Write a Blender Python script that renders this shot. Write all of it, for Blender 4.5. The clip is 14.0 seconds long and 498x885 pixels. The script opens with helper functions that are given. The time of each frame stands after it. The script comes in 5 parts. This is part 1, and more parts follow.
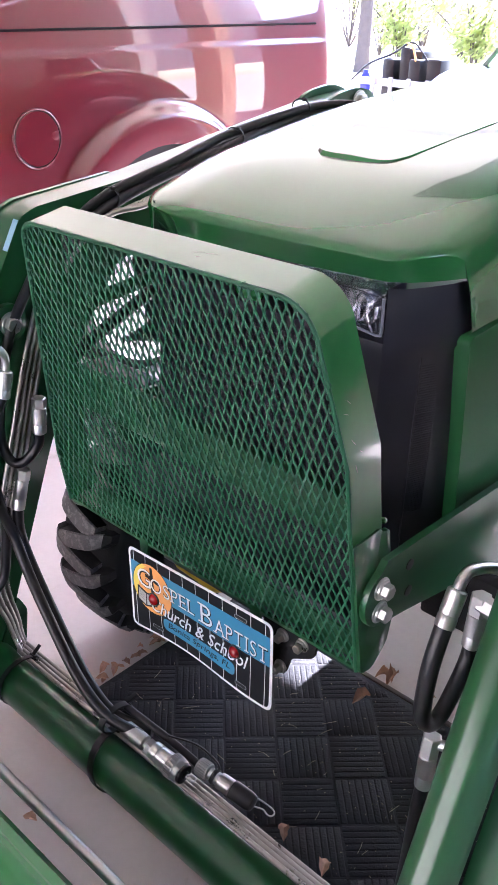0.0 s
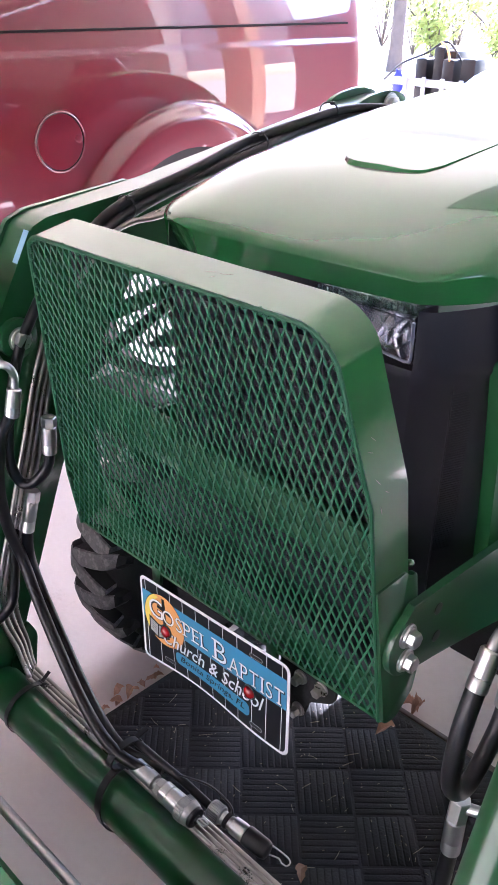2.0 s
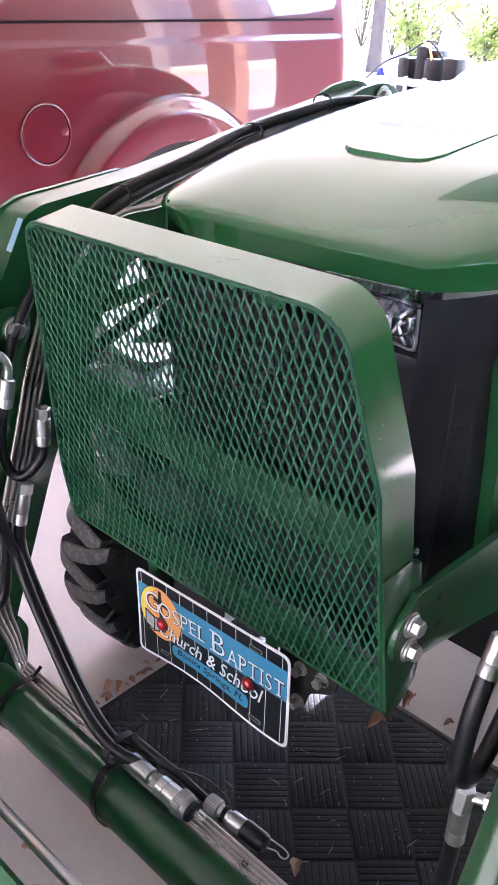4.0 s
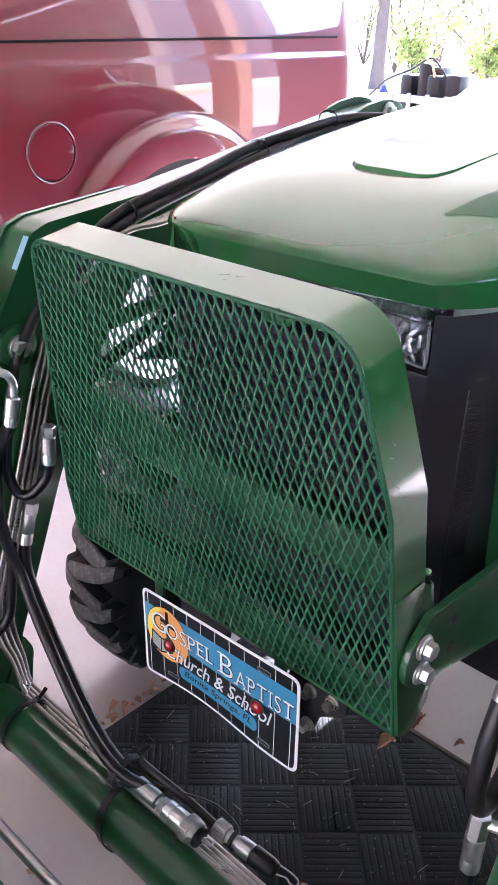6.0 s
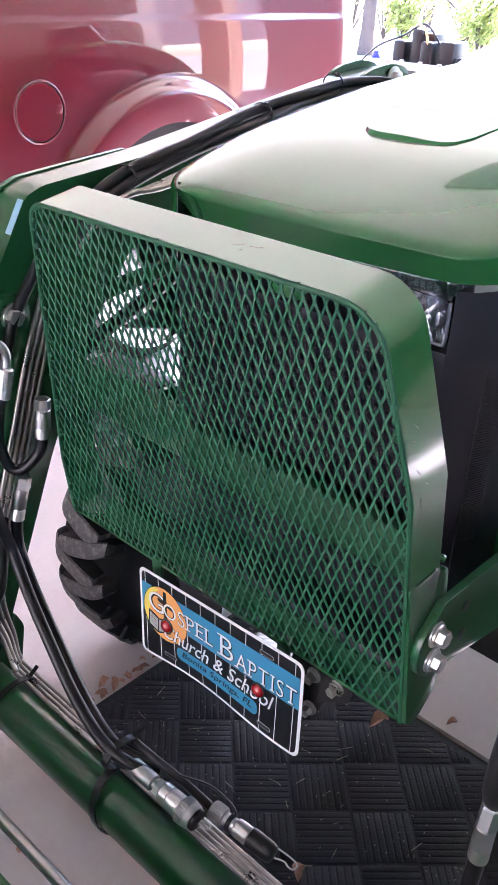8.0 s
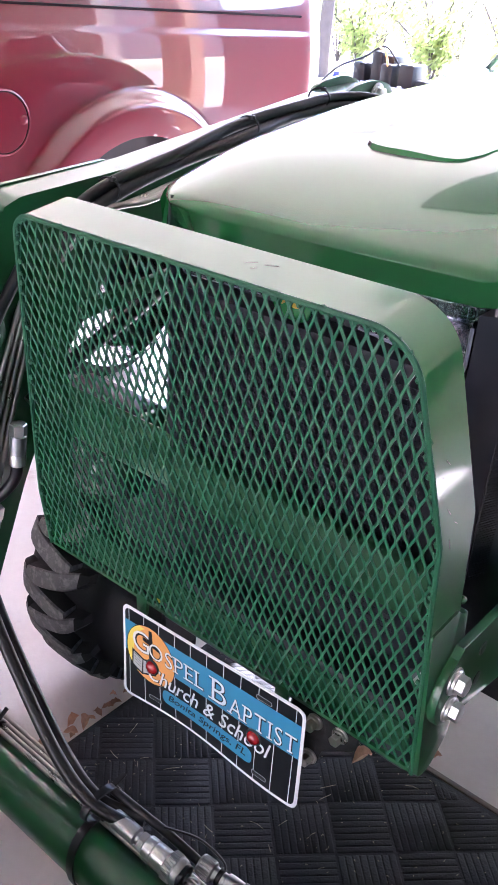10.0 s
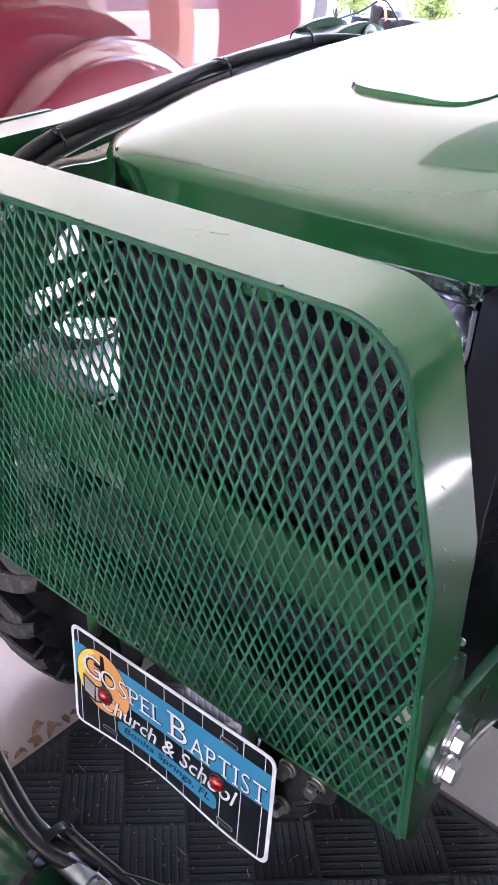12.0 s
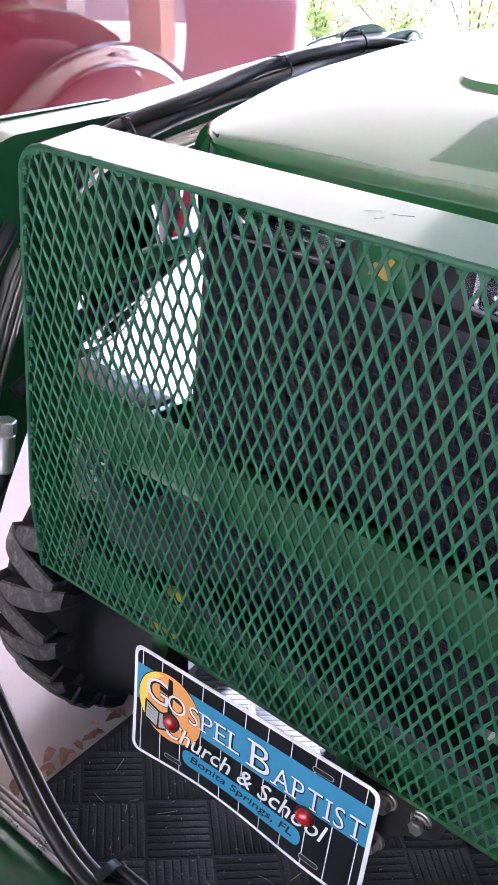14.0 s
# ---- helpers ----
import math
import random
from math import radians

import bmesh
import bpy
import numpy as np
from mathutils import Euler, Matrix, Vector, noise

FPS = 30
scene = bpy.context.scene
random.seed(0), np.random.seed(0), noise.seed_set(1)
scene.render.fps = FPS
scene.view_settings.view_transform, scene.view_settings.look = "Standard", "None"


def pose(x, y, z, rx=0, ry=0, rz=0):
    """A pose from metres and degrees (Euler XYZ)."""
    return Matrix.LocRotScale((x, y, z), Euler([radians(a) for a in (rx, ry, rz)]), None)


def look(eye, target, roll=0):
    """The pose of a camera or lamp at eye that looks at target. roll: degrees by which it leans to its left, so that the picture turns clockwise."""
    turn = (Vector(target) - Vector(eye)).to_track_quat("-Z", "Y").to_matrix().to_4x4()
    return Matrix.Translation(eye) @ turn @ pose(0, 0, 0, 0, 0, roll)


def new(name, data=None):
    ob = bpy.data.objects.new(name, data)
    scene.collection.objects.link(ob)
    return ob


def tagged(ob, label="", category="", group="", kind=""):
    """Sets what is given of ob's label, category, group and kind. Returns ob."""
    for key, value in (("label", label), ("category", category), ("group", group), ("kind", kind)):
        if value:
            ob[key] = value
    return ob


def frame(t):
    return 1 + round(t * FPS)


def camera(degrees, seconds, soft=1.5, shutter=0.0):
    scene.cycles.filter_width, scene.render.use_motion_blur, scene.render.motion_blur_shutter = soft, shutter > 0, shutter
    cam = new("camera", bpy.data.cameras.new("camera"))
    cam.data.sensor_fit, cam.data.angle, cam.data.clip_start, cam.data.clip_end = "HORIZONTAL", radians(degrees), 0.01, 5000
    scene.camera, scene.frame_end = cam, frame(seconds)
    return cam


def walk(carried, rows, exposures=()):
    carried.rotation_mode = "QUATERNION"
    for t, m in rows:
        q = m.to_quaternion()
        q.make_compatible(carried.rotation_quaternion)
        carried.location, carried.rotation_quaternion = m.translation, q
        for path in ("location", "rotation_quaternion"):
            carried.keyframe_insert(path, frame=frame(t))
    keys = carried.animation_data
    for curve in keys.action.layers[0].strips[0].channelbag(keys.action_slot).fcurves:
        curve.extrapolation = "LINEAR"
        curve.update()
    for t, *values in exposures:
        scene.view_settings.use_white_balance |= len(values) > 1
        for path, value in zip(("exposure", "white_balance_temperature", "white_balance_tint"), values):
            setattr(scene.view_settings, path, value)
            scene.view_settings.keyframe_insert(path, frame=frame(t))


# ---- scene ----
cam = camera(32.3, 14.0)
PATH = [
    (0, (0.729, -0.71, 1.409), (-0.45, 0.602, 0.466), 1.4),
    (0.5, (0.72, -0.709, 1.403), (-0.443, 0.622, 0.466), 2.6),
    (1, (0.708, -0.67, 1.407), (-0.527, 0.589, 0.465), 2.6),
    (1.5, (0.718, -0.63, 1.405), (-0.559, 0.588, 0.464), 1.4),
    (2, (0.681, -0.64, 1.407), (-0.544, 0.627, 0.462), 1.1),
    (2.5, (0.664, -0.663, 1.406), (-0.511, 0.656, 0.469), 2.1),
    (3, (0.665, -0.677, 1.409), (-0.494, 0.669, 0.488), 2.8),
    (3.5, (0.656, -0.669, 1.398), (-0.509, 0.666, 0.471), 2.7),
    (4, (0.66, -0.658, 1.391), (-0.529, 0.644, 0.446), 1.9),
    (4.2, (0.664, -0.655, 1.389), (-0.542, 0.629, 0.442), 1.3),
    (6.3, (0.646, -0.649, 1.388), (-0.561, 0.659, 0.477), 1.5),
    (6.5, (0.645, -0.64, 1.385), (-0.555, 0.67, 0.467), 1.6),
    (7, (0.615, -0.639, 1.376), (-0.568, 0.666, 0.429), 2.2),
    (7.5, (0.608, -0.636, 1.378), (-0.57, 0.658, 0.41), 2.4),
    (8, (0.598, -0.643, 1.378), (-0.553, 0.671, 0.403), 3.0),
    (8.2, (0.597, -0.644, 1.38), (-0.538, 0.682, 0.403), 3.0),
    (10.3, (0.51, -0.619, 1.352), (-0.572, 0.783, 0.422), 4.9),
    (10.5, (0.515, -0.568, 1.348), (-0.616, 0.785, 0.405), 4.4),
    (11, (0.514, -0.495, 1.319), (-0.696, 0.755, 0.332), 4.5),
    (11.5, (0.474, -0.485, 1.312), (-0.658, 0.813, 0.295), 4.5),
    (12, (0.448, -0.485, 1.316), (-0.604, 0.891, 0.315), 4.8),
    (12.5, (0.444, -0.478, 1.325), (-0.584, 0.929, 0.343), 5.2),
    (13, (0.412, -0.498, 1.308), (-0.614, 0.932, 0.359), 6.2),
    (13.5, (0.383, -0.516, 1.292), (-0.624, 0.95, 0.376), 7.4),
    (14, (0.312, -0.539, 1.265), (-0.666, 0.925, 0.315), 7.5),
]
walk(cam, [(t, look(eye, target, roll)) for t, eye, target, roll in PATH], [(0.0, 3.52, 5650.0, 26.0), (8.0, 3.54, 5600.0, 26.0), (14.0, 3.63, 5450.0, 26.0)])


# ---- world, sun, exposure ----
world = bpy.data.worlds.new("sky")
scene.world = world
world.use_nodes = True
wn = world.node_tree.nodes
sky = wn.new("ShaderNodeTexSky")
sky.sky_type = "NISHITA"
sky.sun_disc = False
SUN_EL, SUN_AZ = 41.0, -4.0
sky.sun_elevation, sky.sun_rotation = radians(SUN_EL), radians(SUN_AZ)
wn["Background"].inputs["Strength"].default_value = 0.15
world.node_tree.links.new(sky.outputs[0], wn["Background"].inputs["Color"])
sun_data = bpy.data.lights.new("sun", "SUN")
sun_data.energy, sun_data.angle, sun_data.color = 4.5, radians(0.6), (1.0, 0.96, 0.90)
sun = new("sun", sun_data)
sun_dir = Vector((math.sin(radians(SUN_AZ)) * math.cos(radians(SUN_EL)), math.cos(radians(SUN_AZ)) * math.cos(radians(SUN_EL)), math.sin(radians(SUN_EL))))
sun.matrix_world = look(sun_dir * 20, (0, 0, 0))


# ---- materials ----
def material(name, color, rough=0.5, metal=0.0, coat=0.0, coat_rough=0.05, var=0.12, scale=6.0, fine=120.0, bump=0.15,
             dist=0.002, rvar=0.12, tint=None, spec=0.5, per_object=0.0, per_island=0.0, spots=None):
    """A principled surface with broad blotches, fine grain, uneven gloss and fine relief, at real size."""
    m = bpy.data.materials.new(name)
    m.use_nodes = True
    n, l = m.node_tree.nodes, m.node_tree.links
    b = n["Principled BSDF"]
    tc = n.new("ShaderNodeTexCoord")
    big = n.new("ShaderNodeTexNoise")
    big.inputs["Scale"].default_value, big.inputs["Detail"].default_value = scale, 5.0
    small = n.new("ShaderNodeTexNoise")
    small.inputs["Scale"].default_value, small.inputs["Detail"].default_value = fine, 3.0
    for t in (big, small):
        l.new(tc.outputs["Object"], t.inputs["Vector"])
    dark = tuple(c * (1 - 1.6 * var) for c in color)
    light = tuple(min(1.0, c * (1 + 1.6 * var)) for c in (tint or color))
    ramp = n.new("ShaderNodeMix")
    ramp.data_type = "RGBA"
    ramp.inputs["A"].default_value, ramp.inputs["B"].default_value = (*dark, 1), (*light, 1)
    mixv = n.new("ShaderNodeMath")
    mixv.operation = "MULTIPLY_ADD"
    l.new(big.outputs["Fac"], mixv.inputs[0])
    mixv.inputs[1].default_value = 0.7
    half = n.new("ShaderNodeMath")
    half.operation = "MULTIPLY"
    half.inputs[1].default_value = 0.3
    l.new(small.outputs["Fac"], half.inputs[0])
    l.new(half.outputs[0], mixv.inputs[2])
    l.new(mixv.outputs[0], ramp.inputs["Factor"])
    col = ramp.outputs["Result"]
    for amount, kind in ((per_object, "ShaderNodeObjectInfo"), (per_island, "ShaderNodeNewGeometry")):
        if amount:
            info = n.new(kind)
            hsv = n.new("ShaderNodeHueSaturation")
            span = n.new("ShaderNodeMapRange")
            span.inputs["To Min"].default_value, span.inputs["To Max"].default_value = 1 - amount, 1 + amount
            l.new(info.outputs["Random" if kind.endswith("Info") else "Random Per Island"], span.inputs["Value"])
            l.new(span.outputs[0], hsv.inputs["Value"])
            l.new(col, hsv.inputs["Color"])
            col = hsv.outputs["Color"]
    if spots:
        tex = n.new("ShaderNodeTexNoise")
        tex.inputs["Scale"].default_value, tex.inputs["Detail"].default_value, tex.inputs["Roughness"].default_value = spots[1], 8.0, 0.7
        l.new(tc.outputs["Object"], tex.inputs["Vector"])
        cut = n.new("ShaderNodeMapRange")
        cut.inputs["From Min"].default_value, cut.inputs["From Max"].default_value = spots[2], spots[2] + 0.12
        cut.inputs["To Max"].default_value = spots[3]
        l.new(tex.outputs["Fac"], cut.inputs["Value"])
        over = n.new("ShaderNodeMix")
        over.data_type = "RGBA"
        l.new(cut.outputs[0], over.inputs["Factor"])
        l.new(col, over.inputs["A"])
        over.inputs["B"].default_value = (*spots[0], 1)
        col = over.outputs["Result"]
    l.new(col, b.inputs["Base Color"])
    gloss = n.new("ShaderNodeMapRange")
    gloss.inputs["To Min"].default_value, gloss.inputs["To Max"].default_value = max(0.02, rough - rvar), min(1.0, rough + rvar)
    l.new(mixv.outputs[0], gloss.inputs["Value"])
    l.new(gloss.outputs[0], b.inputs["Roughness"])
    b.inputs["Metallic"].default_value = metal
    b.inputs["Coat Weight"].default_value, b.inputs["Coat Roughness"].default_value = coat, coat_rough
    b.inputs["Specular IOR Level"].default_value = spec
    if bump:
        bp = n.new("ShaderNodeBump")
        bp.inputs["Strength"].default_value, bp.inputs["Distance"].default_value = bump, dist
        l.new(small.outputs["Fac"], bp.inputs["Height"])
        l.new(bp.outputs[0], b.inputs["Normal"])
    return m


def plain(name, color, rough=0.5, metal=0.0):
    return material(name, color, rough, metal, var=0.04, bump=0.05, rvar=0.05)


def glass(name, color=(1, 1, 1), rough=0.0, ior=1.45):
    m = bpy.data.materials.new(name)
    m.use_nodes = True
    b = m.node_tree.nodes["Principled BSDF"]
    b.inputs["Base Color"].default_value = (*color, 1)
    b.inputs["Transmission Weight"].default_value, b.inputs["Roughness"].default_value, b.inputs["IOR"].default_value = 1.0, rough, ior
    return m


def even_gloss(m, rough):
    """Sprayed enamel: one gloss all over."""
    socket = m.node_tree.nodes["Principled BSDF"].inputs["Roughness"]
    m.node_tree.links.remove(socket.links[0])
    socket.default_value = rough


GREEN = material("green_powder_coat", (0.0105, 0.088, 0.026), 0.34, coat=0.7, coat_rough=0.11, var=0.07, scale=5, fine=260, bump=0.12, dist=0.0006, rvar=0.06)
HOOD = material("green_hood_enamel", (0.020, 0.142, 0.038), 0.26, coat=1.0, coat_rough=0.045, var=0.05, scale=3, fine=160, bump=0.0, dist=0.0005, rvar=0.05, spec=0.25)
HOOD.node_tree.nodes["Principled BSDF"].inputs["Coat IOR"].default_value = 1.62
even_gloss(HOOD, 0.26)
PANEL = material("green_satin_panel", (0.014, 0.112, 0.030), 0.48, var=0.06, scale=4, fine=200, bump=0.08, dist=0.0005, spec=0.4)
RIM = material("green_rim_enamel", (0.021, 0.148, 0.038), 0.30, coat=1.0, coat_rough=0.085, var=0.06, scale=5, fine=240, bump=0.06, dist=0.0005, rvar=0.06, spots=((0.10, 0.16, 0.10), 70.0, 0.70, 0.5))
RIM.node_tree.nodes["Principled BSDF"].inputs["Coat IOR"].default_value = 1.8
# duller, darker copy of GREEN: the shade behind the mesh is put into it
SHADEGREEN = material("green_shade_paint", (0.010, 0.075, 0.024), 0.62, var=0.2, scale=14, fine=160, bump=0.3, dist=0.001, spots=((0.05, 0.06, 0.045), 18.0, 0.58, 0.5))
MESHGREEN = material("green_mesh_paint", (0.016, 0.118, 0.054), 0.36, coat=0.3, coat_rough=0.15, var=0.12, scale=25, fine=500, bump=0.2, dist=0.0006)
STEEL = material("zinc_plated_steel", (0.60, 0.60, 0.59), 0.32, 1.0, var=0.10, scale=60, fine=500, bump=0.15, dist=0.0005)
TUBE = material("bare_steel_line", (0.42, 0.40, 0.37), 0.30, 1.0, var=0.15, scale=30, fine=400, bump=0.1, dist=0.0005)
RUBBER = material("hose_rubber", (0.007, 0.0065, 0.007), 0.36, spec=0.5, var=0.15, scale=30, fine=500, bump=0.2, dist=0.0006)
TREAD = material("dusty_tread_rubber", (0.060, 0.058, 0.060), 0.7, var=0.3, scale=30, fine=300, bump=0.5, dist=0.002, tint=(0.11, 0.105, 0.105), spots=((0.25, 0.235, 0.23), 45.0, 0.50, 0.7))
# near-black rubber: the shade between the lugs is put into this colour
TYRE = material("tyre_rubber", (0.010, 0.0098, 0.010), 0.72, spec=0.3, var=0.3, scale=14, fine=200, bump=0.4, dist=0.002)
PLASTIC = material("black_grille_plastic", (0.019, 0.018, 0.025), 0.42, var=0.1, scale=10, fine=700, bump=0.25, dist=0.0006)
TIE = plain("black_nylon", (0.012, 0.012, 0.013), 0.38)
MAT = material("black_rubber_mat", (0.022, 0.0235, 0.028), 0.66, spec=0.35, var=0.25, scale=9, fine=260, bump=0.8, dist=0.002, spots=((0.13, 0.125, 0.125), 150.0, 0.66, 0.6))
CONCRETE = material("worn_concrete", (0.66, 0.585, 0.56), 0.55, var=0.08, scale=1.7, fine=60, bump=0.25, dist=0.002, tint=(0.72, 0.66, 0.64), spots=((0.36, 0.28, 0.23), 6.0, 0.60, 0.5))
RED_MATT = plain("dull_red_paint", (0.18, 0.007, 0.02), 0.7)
RED = material("red_truck_enamel", (0.160, 0.0056, 0.0185), 0.30, coat=1.0, coat_rough=0.02, var=0.04, scale=2, fine=90, bump=0.0)
even_gloss(RED, 0.30)
RED.node_tree.nodes["Principled BSDF"].inputs["Coat IOR"].default_value = 1.85
TRIM = material("dark_trim_strip", (0.012, 0.004, 0.006), 0.7, var=0.05, bump=0.0, spec=0.08)
ALLOY = plain("silver_alloy", (0.72, 0.72, 0.73), 0.5, 0.3)
LEAF = material("dry_leaf", (0.38, 0.18, 0.11), 0.7, var=0.35, scale=60, fine=300, tint=(0.52, 0.31, 0.22), per_object=0.35)
CEIL = material("painted_ceiling", (0.74, 0.70, 0.62), 0.7, var=0.05, scale=1, fine=40)
# near-black, for boards added out of view to darken reflections
BOARD = material("dark_reflection_board", (0.055, 0.055, 0.05), 0.7, var=0.25, scale=3, fine=60)
# tone chosen for the bounce light and for the hood lip's reflection
FARWALL = material("dull_far_wall", (0.30, 0.275, 0.24), 0.8, var=0.15, scale=2, fine=50)
# mid tone of the unseen side wall, set for the light on the right
SIDING = material("dim_side_wall", (0.36, 0.34, 0.30), 0.7, var=0.15, scale=2, fine=50)
POST = material("warm_cream_paint", (0.78, 0.50, 0.31), 0.6, var=0.06, scale=2, fine=60)
WALL = material("painted_wall", (0.50, 0.47, 0.44), 0.7, var=0.06, scale=1, fine=40)
GRASS = material("pale_sandy_yard", (0.40, 0.37, 0.26), 0.9, var=0.35, scale=0.7, fine=30, bump=0.5, dist=0.02, tint=(0.52, 0.48, 0.38))
BARK = material("pine_bark", (0.13, 0.10, 0.095), 0.9, var=0.3, scale=6, fine=60, bump=0.6, dist=0.02)
FOLIAGE = material("leaves", (0.11, 0.15, 0.05), 0.55, var=0.3, scale=2, fine=20, tint=(0.15, 0.19, 0.03), per_island=0.4)
nodes, links = FOLIAGE.node_tree.nodes, FOLIAGE.node_tree.links
through_leaf, blend = nodes.new("ShaderNodeBsdfTranslucent"), nodes.new("ShaderNodeMixShader")
through_leaf.inputs["Color"].default_value = (0.66, 0.72, 0.34, 1)
blend.inputs["Fac"].default_value = 0.55
links.new(nodes["Principled BSDF"].outputs[0], blend.inputs[1])
links.new(through_leaf.outputs[0], blend.inputs[2])
links.new(blend.outputs[0], nodes["Material Output"].inputs["Surface"])
PLATE_BLACK = material("plate_black", (0.008, 0.009, 0.012), 0.4, var=0.04, bump=0.05, rvar=0.05, spec=0.22)
PLATE_WHITE = plain("plate_white", (0.80, 0.80, 0.82), 0.32)
PLATE_GREY = plain("plate_grey", (0.42, 0.43, 0.44), 0.4)
PLATE_BLUE = plain("plate_blue", (0.045, 0.25, 0.43), 0.32)
PLATE_ORANGE = plain("plate_orange", (0.80, 0.36, 0.10), 0.32)
WELD = material("green_weld_paint", (0.013, 0.098, 0.042), 0.55, var=0.15, scale=60, fine=400, bump=0.5, dist=0.001)
ZINC = material("dull_zinc", (0.46, 0.46, 0.45), 0.48, 1.0, var=0.15, scale=50, fine=500, bump=0.2, dist=0.0006)
EDGE = plain("pale_lens_edge", (0.20, 0.21, 0.25), 0.3)
PLATE_YELLOW = plain("plate_yellow", (0.85, 0.66, 0.10), 0.32)
RED_CAP = material("red_reflector", (0.32, 0.008, 0.010), 0.15, coat=1.0, coat_rough=0.03, bump=0)
LENS = glass("clear_lens")
STRIP = glass("ridged_clear_plastic", (0.55, 0.80, 0.66), 0.12)
REFLECTOR = plain("lamp_reflector", (0.50, 0.51, 0.57), 0.22, 1.0)
BRASS = plain("dull_yellow_mark", (0.42, 0.30, 0.03), 0.45)
YELLOW = plain("yellow_paint", (0.72, 0.44, 0.03), 0.4)
WHITE = plain("white_plastic", (0.78, 0.78, 0.76), 0.4)
BLUE = plain("blue_plastic", (0.05, 0.06, 0.42), 0.4)
EDGING = material("dusty_edging", (0.16, 0.13, 0.115), 0.6, var=0.2, scale=20)
DECAL = plain("pale_blue_sticker", (0.30, 0.52, 0.66), 0.4)
SCRATCH = plain("bare_scratch", (0.22, 0.26, 0.20), 0.5)
GREY = plain("grey_metal", (0.35, 0.36, 0.38), 0.55, 0.1)


# ---- building helpers ----
def empty(name, at=(0, 0, 0)):
    ob = new(name)
    ob.location = at
    return ob


def part(name, bm, mat, parent=None, label="", angle=35.0):
    """One mesh object from a bmesh, under a thing or a part; edges sharper than angle stay sharp."""
    me = bpy.data.meshes.new(name)
    bmesh.ops.recalc_face_normals(bm, faces=bm.faces)
    bm.to_mesh(me)
    bm.free()
    return place(name, me, mat, parent, label, angle)


def place(name, me, mat, parent=None, label="", angle=35.0):
    me.materials.append(mat)
    if angle:
        me.shade_smooth()
        me.set_sharp_from_angle(angle=radians(angle))
    ob = new(name, me)
    if parent:
        ob.parent = parent
        ob.matrix_parent_inverse = Matrix.Translation(-parent.location) if parent.type == "EMPTY" else Matrix.Identity(4)
    if label:
        ob["label"] = label
    return ob


def bm_box(size, at=(0, 0, 0), bevel=0.0, m=None, bm=None, segs=2):
    own = bmesh.new()
    bmesh.ops.create_cube(own, size=1.0, matrix=Matrix.Diagonal((*size, 1)))
    if bevel:
        bmesh.ops.bevel(own, geom=own.edges[:], offset=bevel, segments=segs, profile=0.5, affect="EDGES")
    own.transform(Matrix.Translation(at) @ (m or Matrix.Identity(4)))
    return merge(bm, own)


def merge(bm, own):
    if bm is None:
        return own
    me = bpy.data.meshes.new("tmp")
    own.to_mesh(me)
    bm.from_mesh(me)
    bpy.data.meshes.remove(me)
    own.free()
    return bm


def frame_along(a, b):
    """A matrix whose z runs from a towards b, at a."""
    d = Vector(b) - Vector(a)
    return Matrix.Translation(a) @ d.to_track_quat("Z", "Y").to_matrix().to_4x4()


def bm_lathe(profile, a, b, segs=20, bm=None):
    """A turned body: profile of (distance along a-b in metres, radius)."""
    m = frame_along(a, b)
    own = bmesh.new()
    rings = []
    for d, r in profile:
        rings.append([own.verts.new(m @ Vector((r * math.cos(2 * math.pi * k / segs), r * math.sin(2 * math.pi * k / segs), d))) for k in range(segs)])
    for p, q in zip(rings, rings[1:]):
        for k in range(segs):
            own.faces.new((p[k], p[(k + 1) % segs], q[(k + 1) % segs], q[k]))
    own.faces.new(rings[0][::-1])
    own.faces.new(rings[-1])
    return merge(bm, own)


def smooth_path(points, steps=8):
    """A rounded line through points (Catmull-Rom)."""
    p = [Vector(q) for q in points]
    p = [2 * p[0] - p[1]] + p + [2 * p[-1] - p[-2]]
    out = []
    for i in range(1, len(p) - 2):
        for k in range(steps):
            t = k / steps
            a, b, c, d = p[i - 1], p[i], p[i + 1], p[i + 2]
            out.append(0.5 * (2 * b + (c - a) * t + (2 * a - 5 * b + 4 * c - d) * t * t + (3 * b - a - 3 * c + d) * t ** 3))
    return out + [p[-2]]


def bm_pipe(points, radius, segs=10, bm=None, smooth=True, steps=8):
    line = smooth_path(points, steps) if smooth else [Vector(q) for q in points]
    own = bmesh.new()
    rings, up = [], None
    for i, q in enumerate(line):
        d = (line[min(i + 1, len(line) - 1)] - line[max(i - 1, 0)]).normalized()
        if up is None:
            up = d.orthogonal().normalized()
        up = (up - d * up.dot(d)).normalized()
        side = d.cross(up)
        rings.append([own.verts.new(q + radius * (math.cos(a) * up + math.sin(a) * side)) for a in (2 * math.pi * k / segs for k in range(segs))])
    for p, q in zip(rings, rings[1:]):
        for k in range(segs):
            own.faces.new((p[k], p[(k + 1) % segs], q[(k + 1) % segs], q[k]))
    own.faces.new(rings[0][::-1])
    own.faces.new(rings[-1])
    return merge(bm, own)


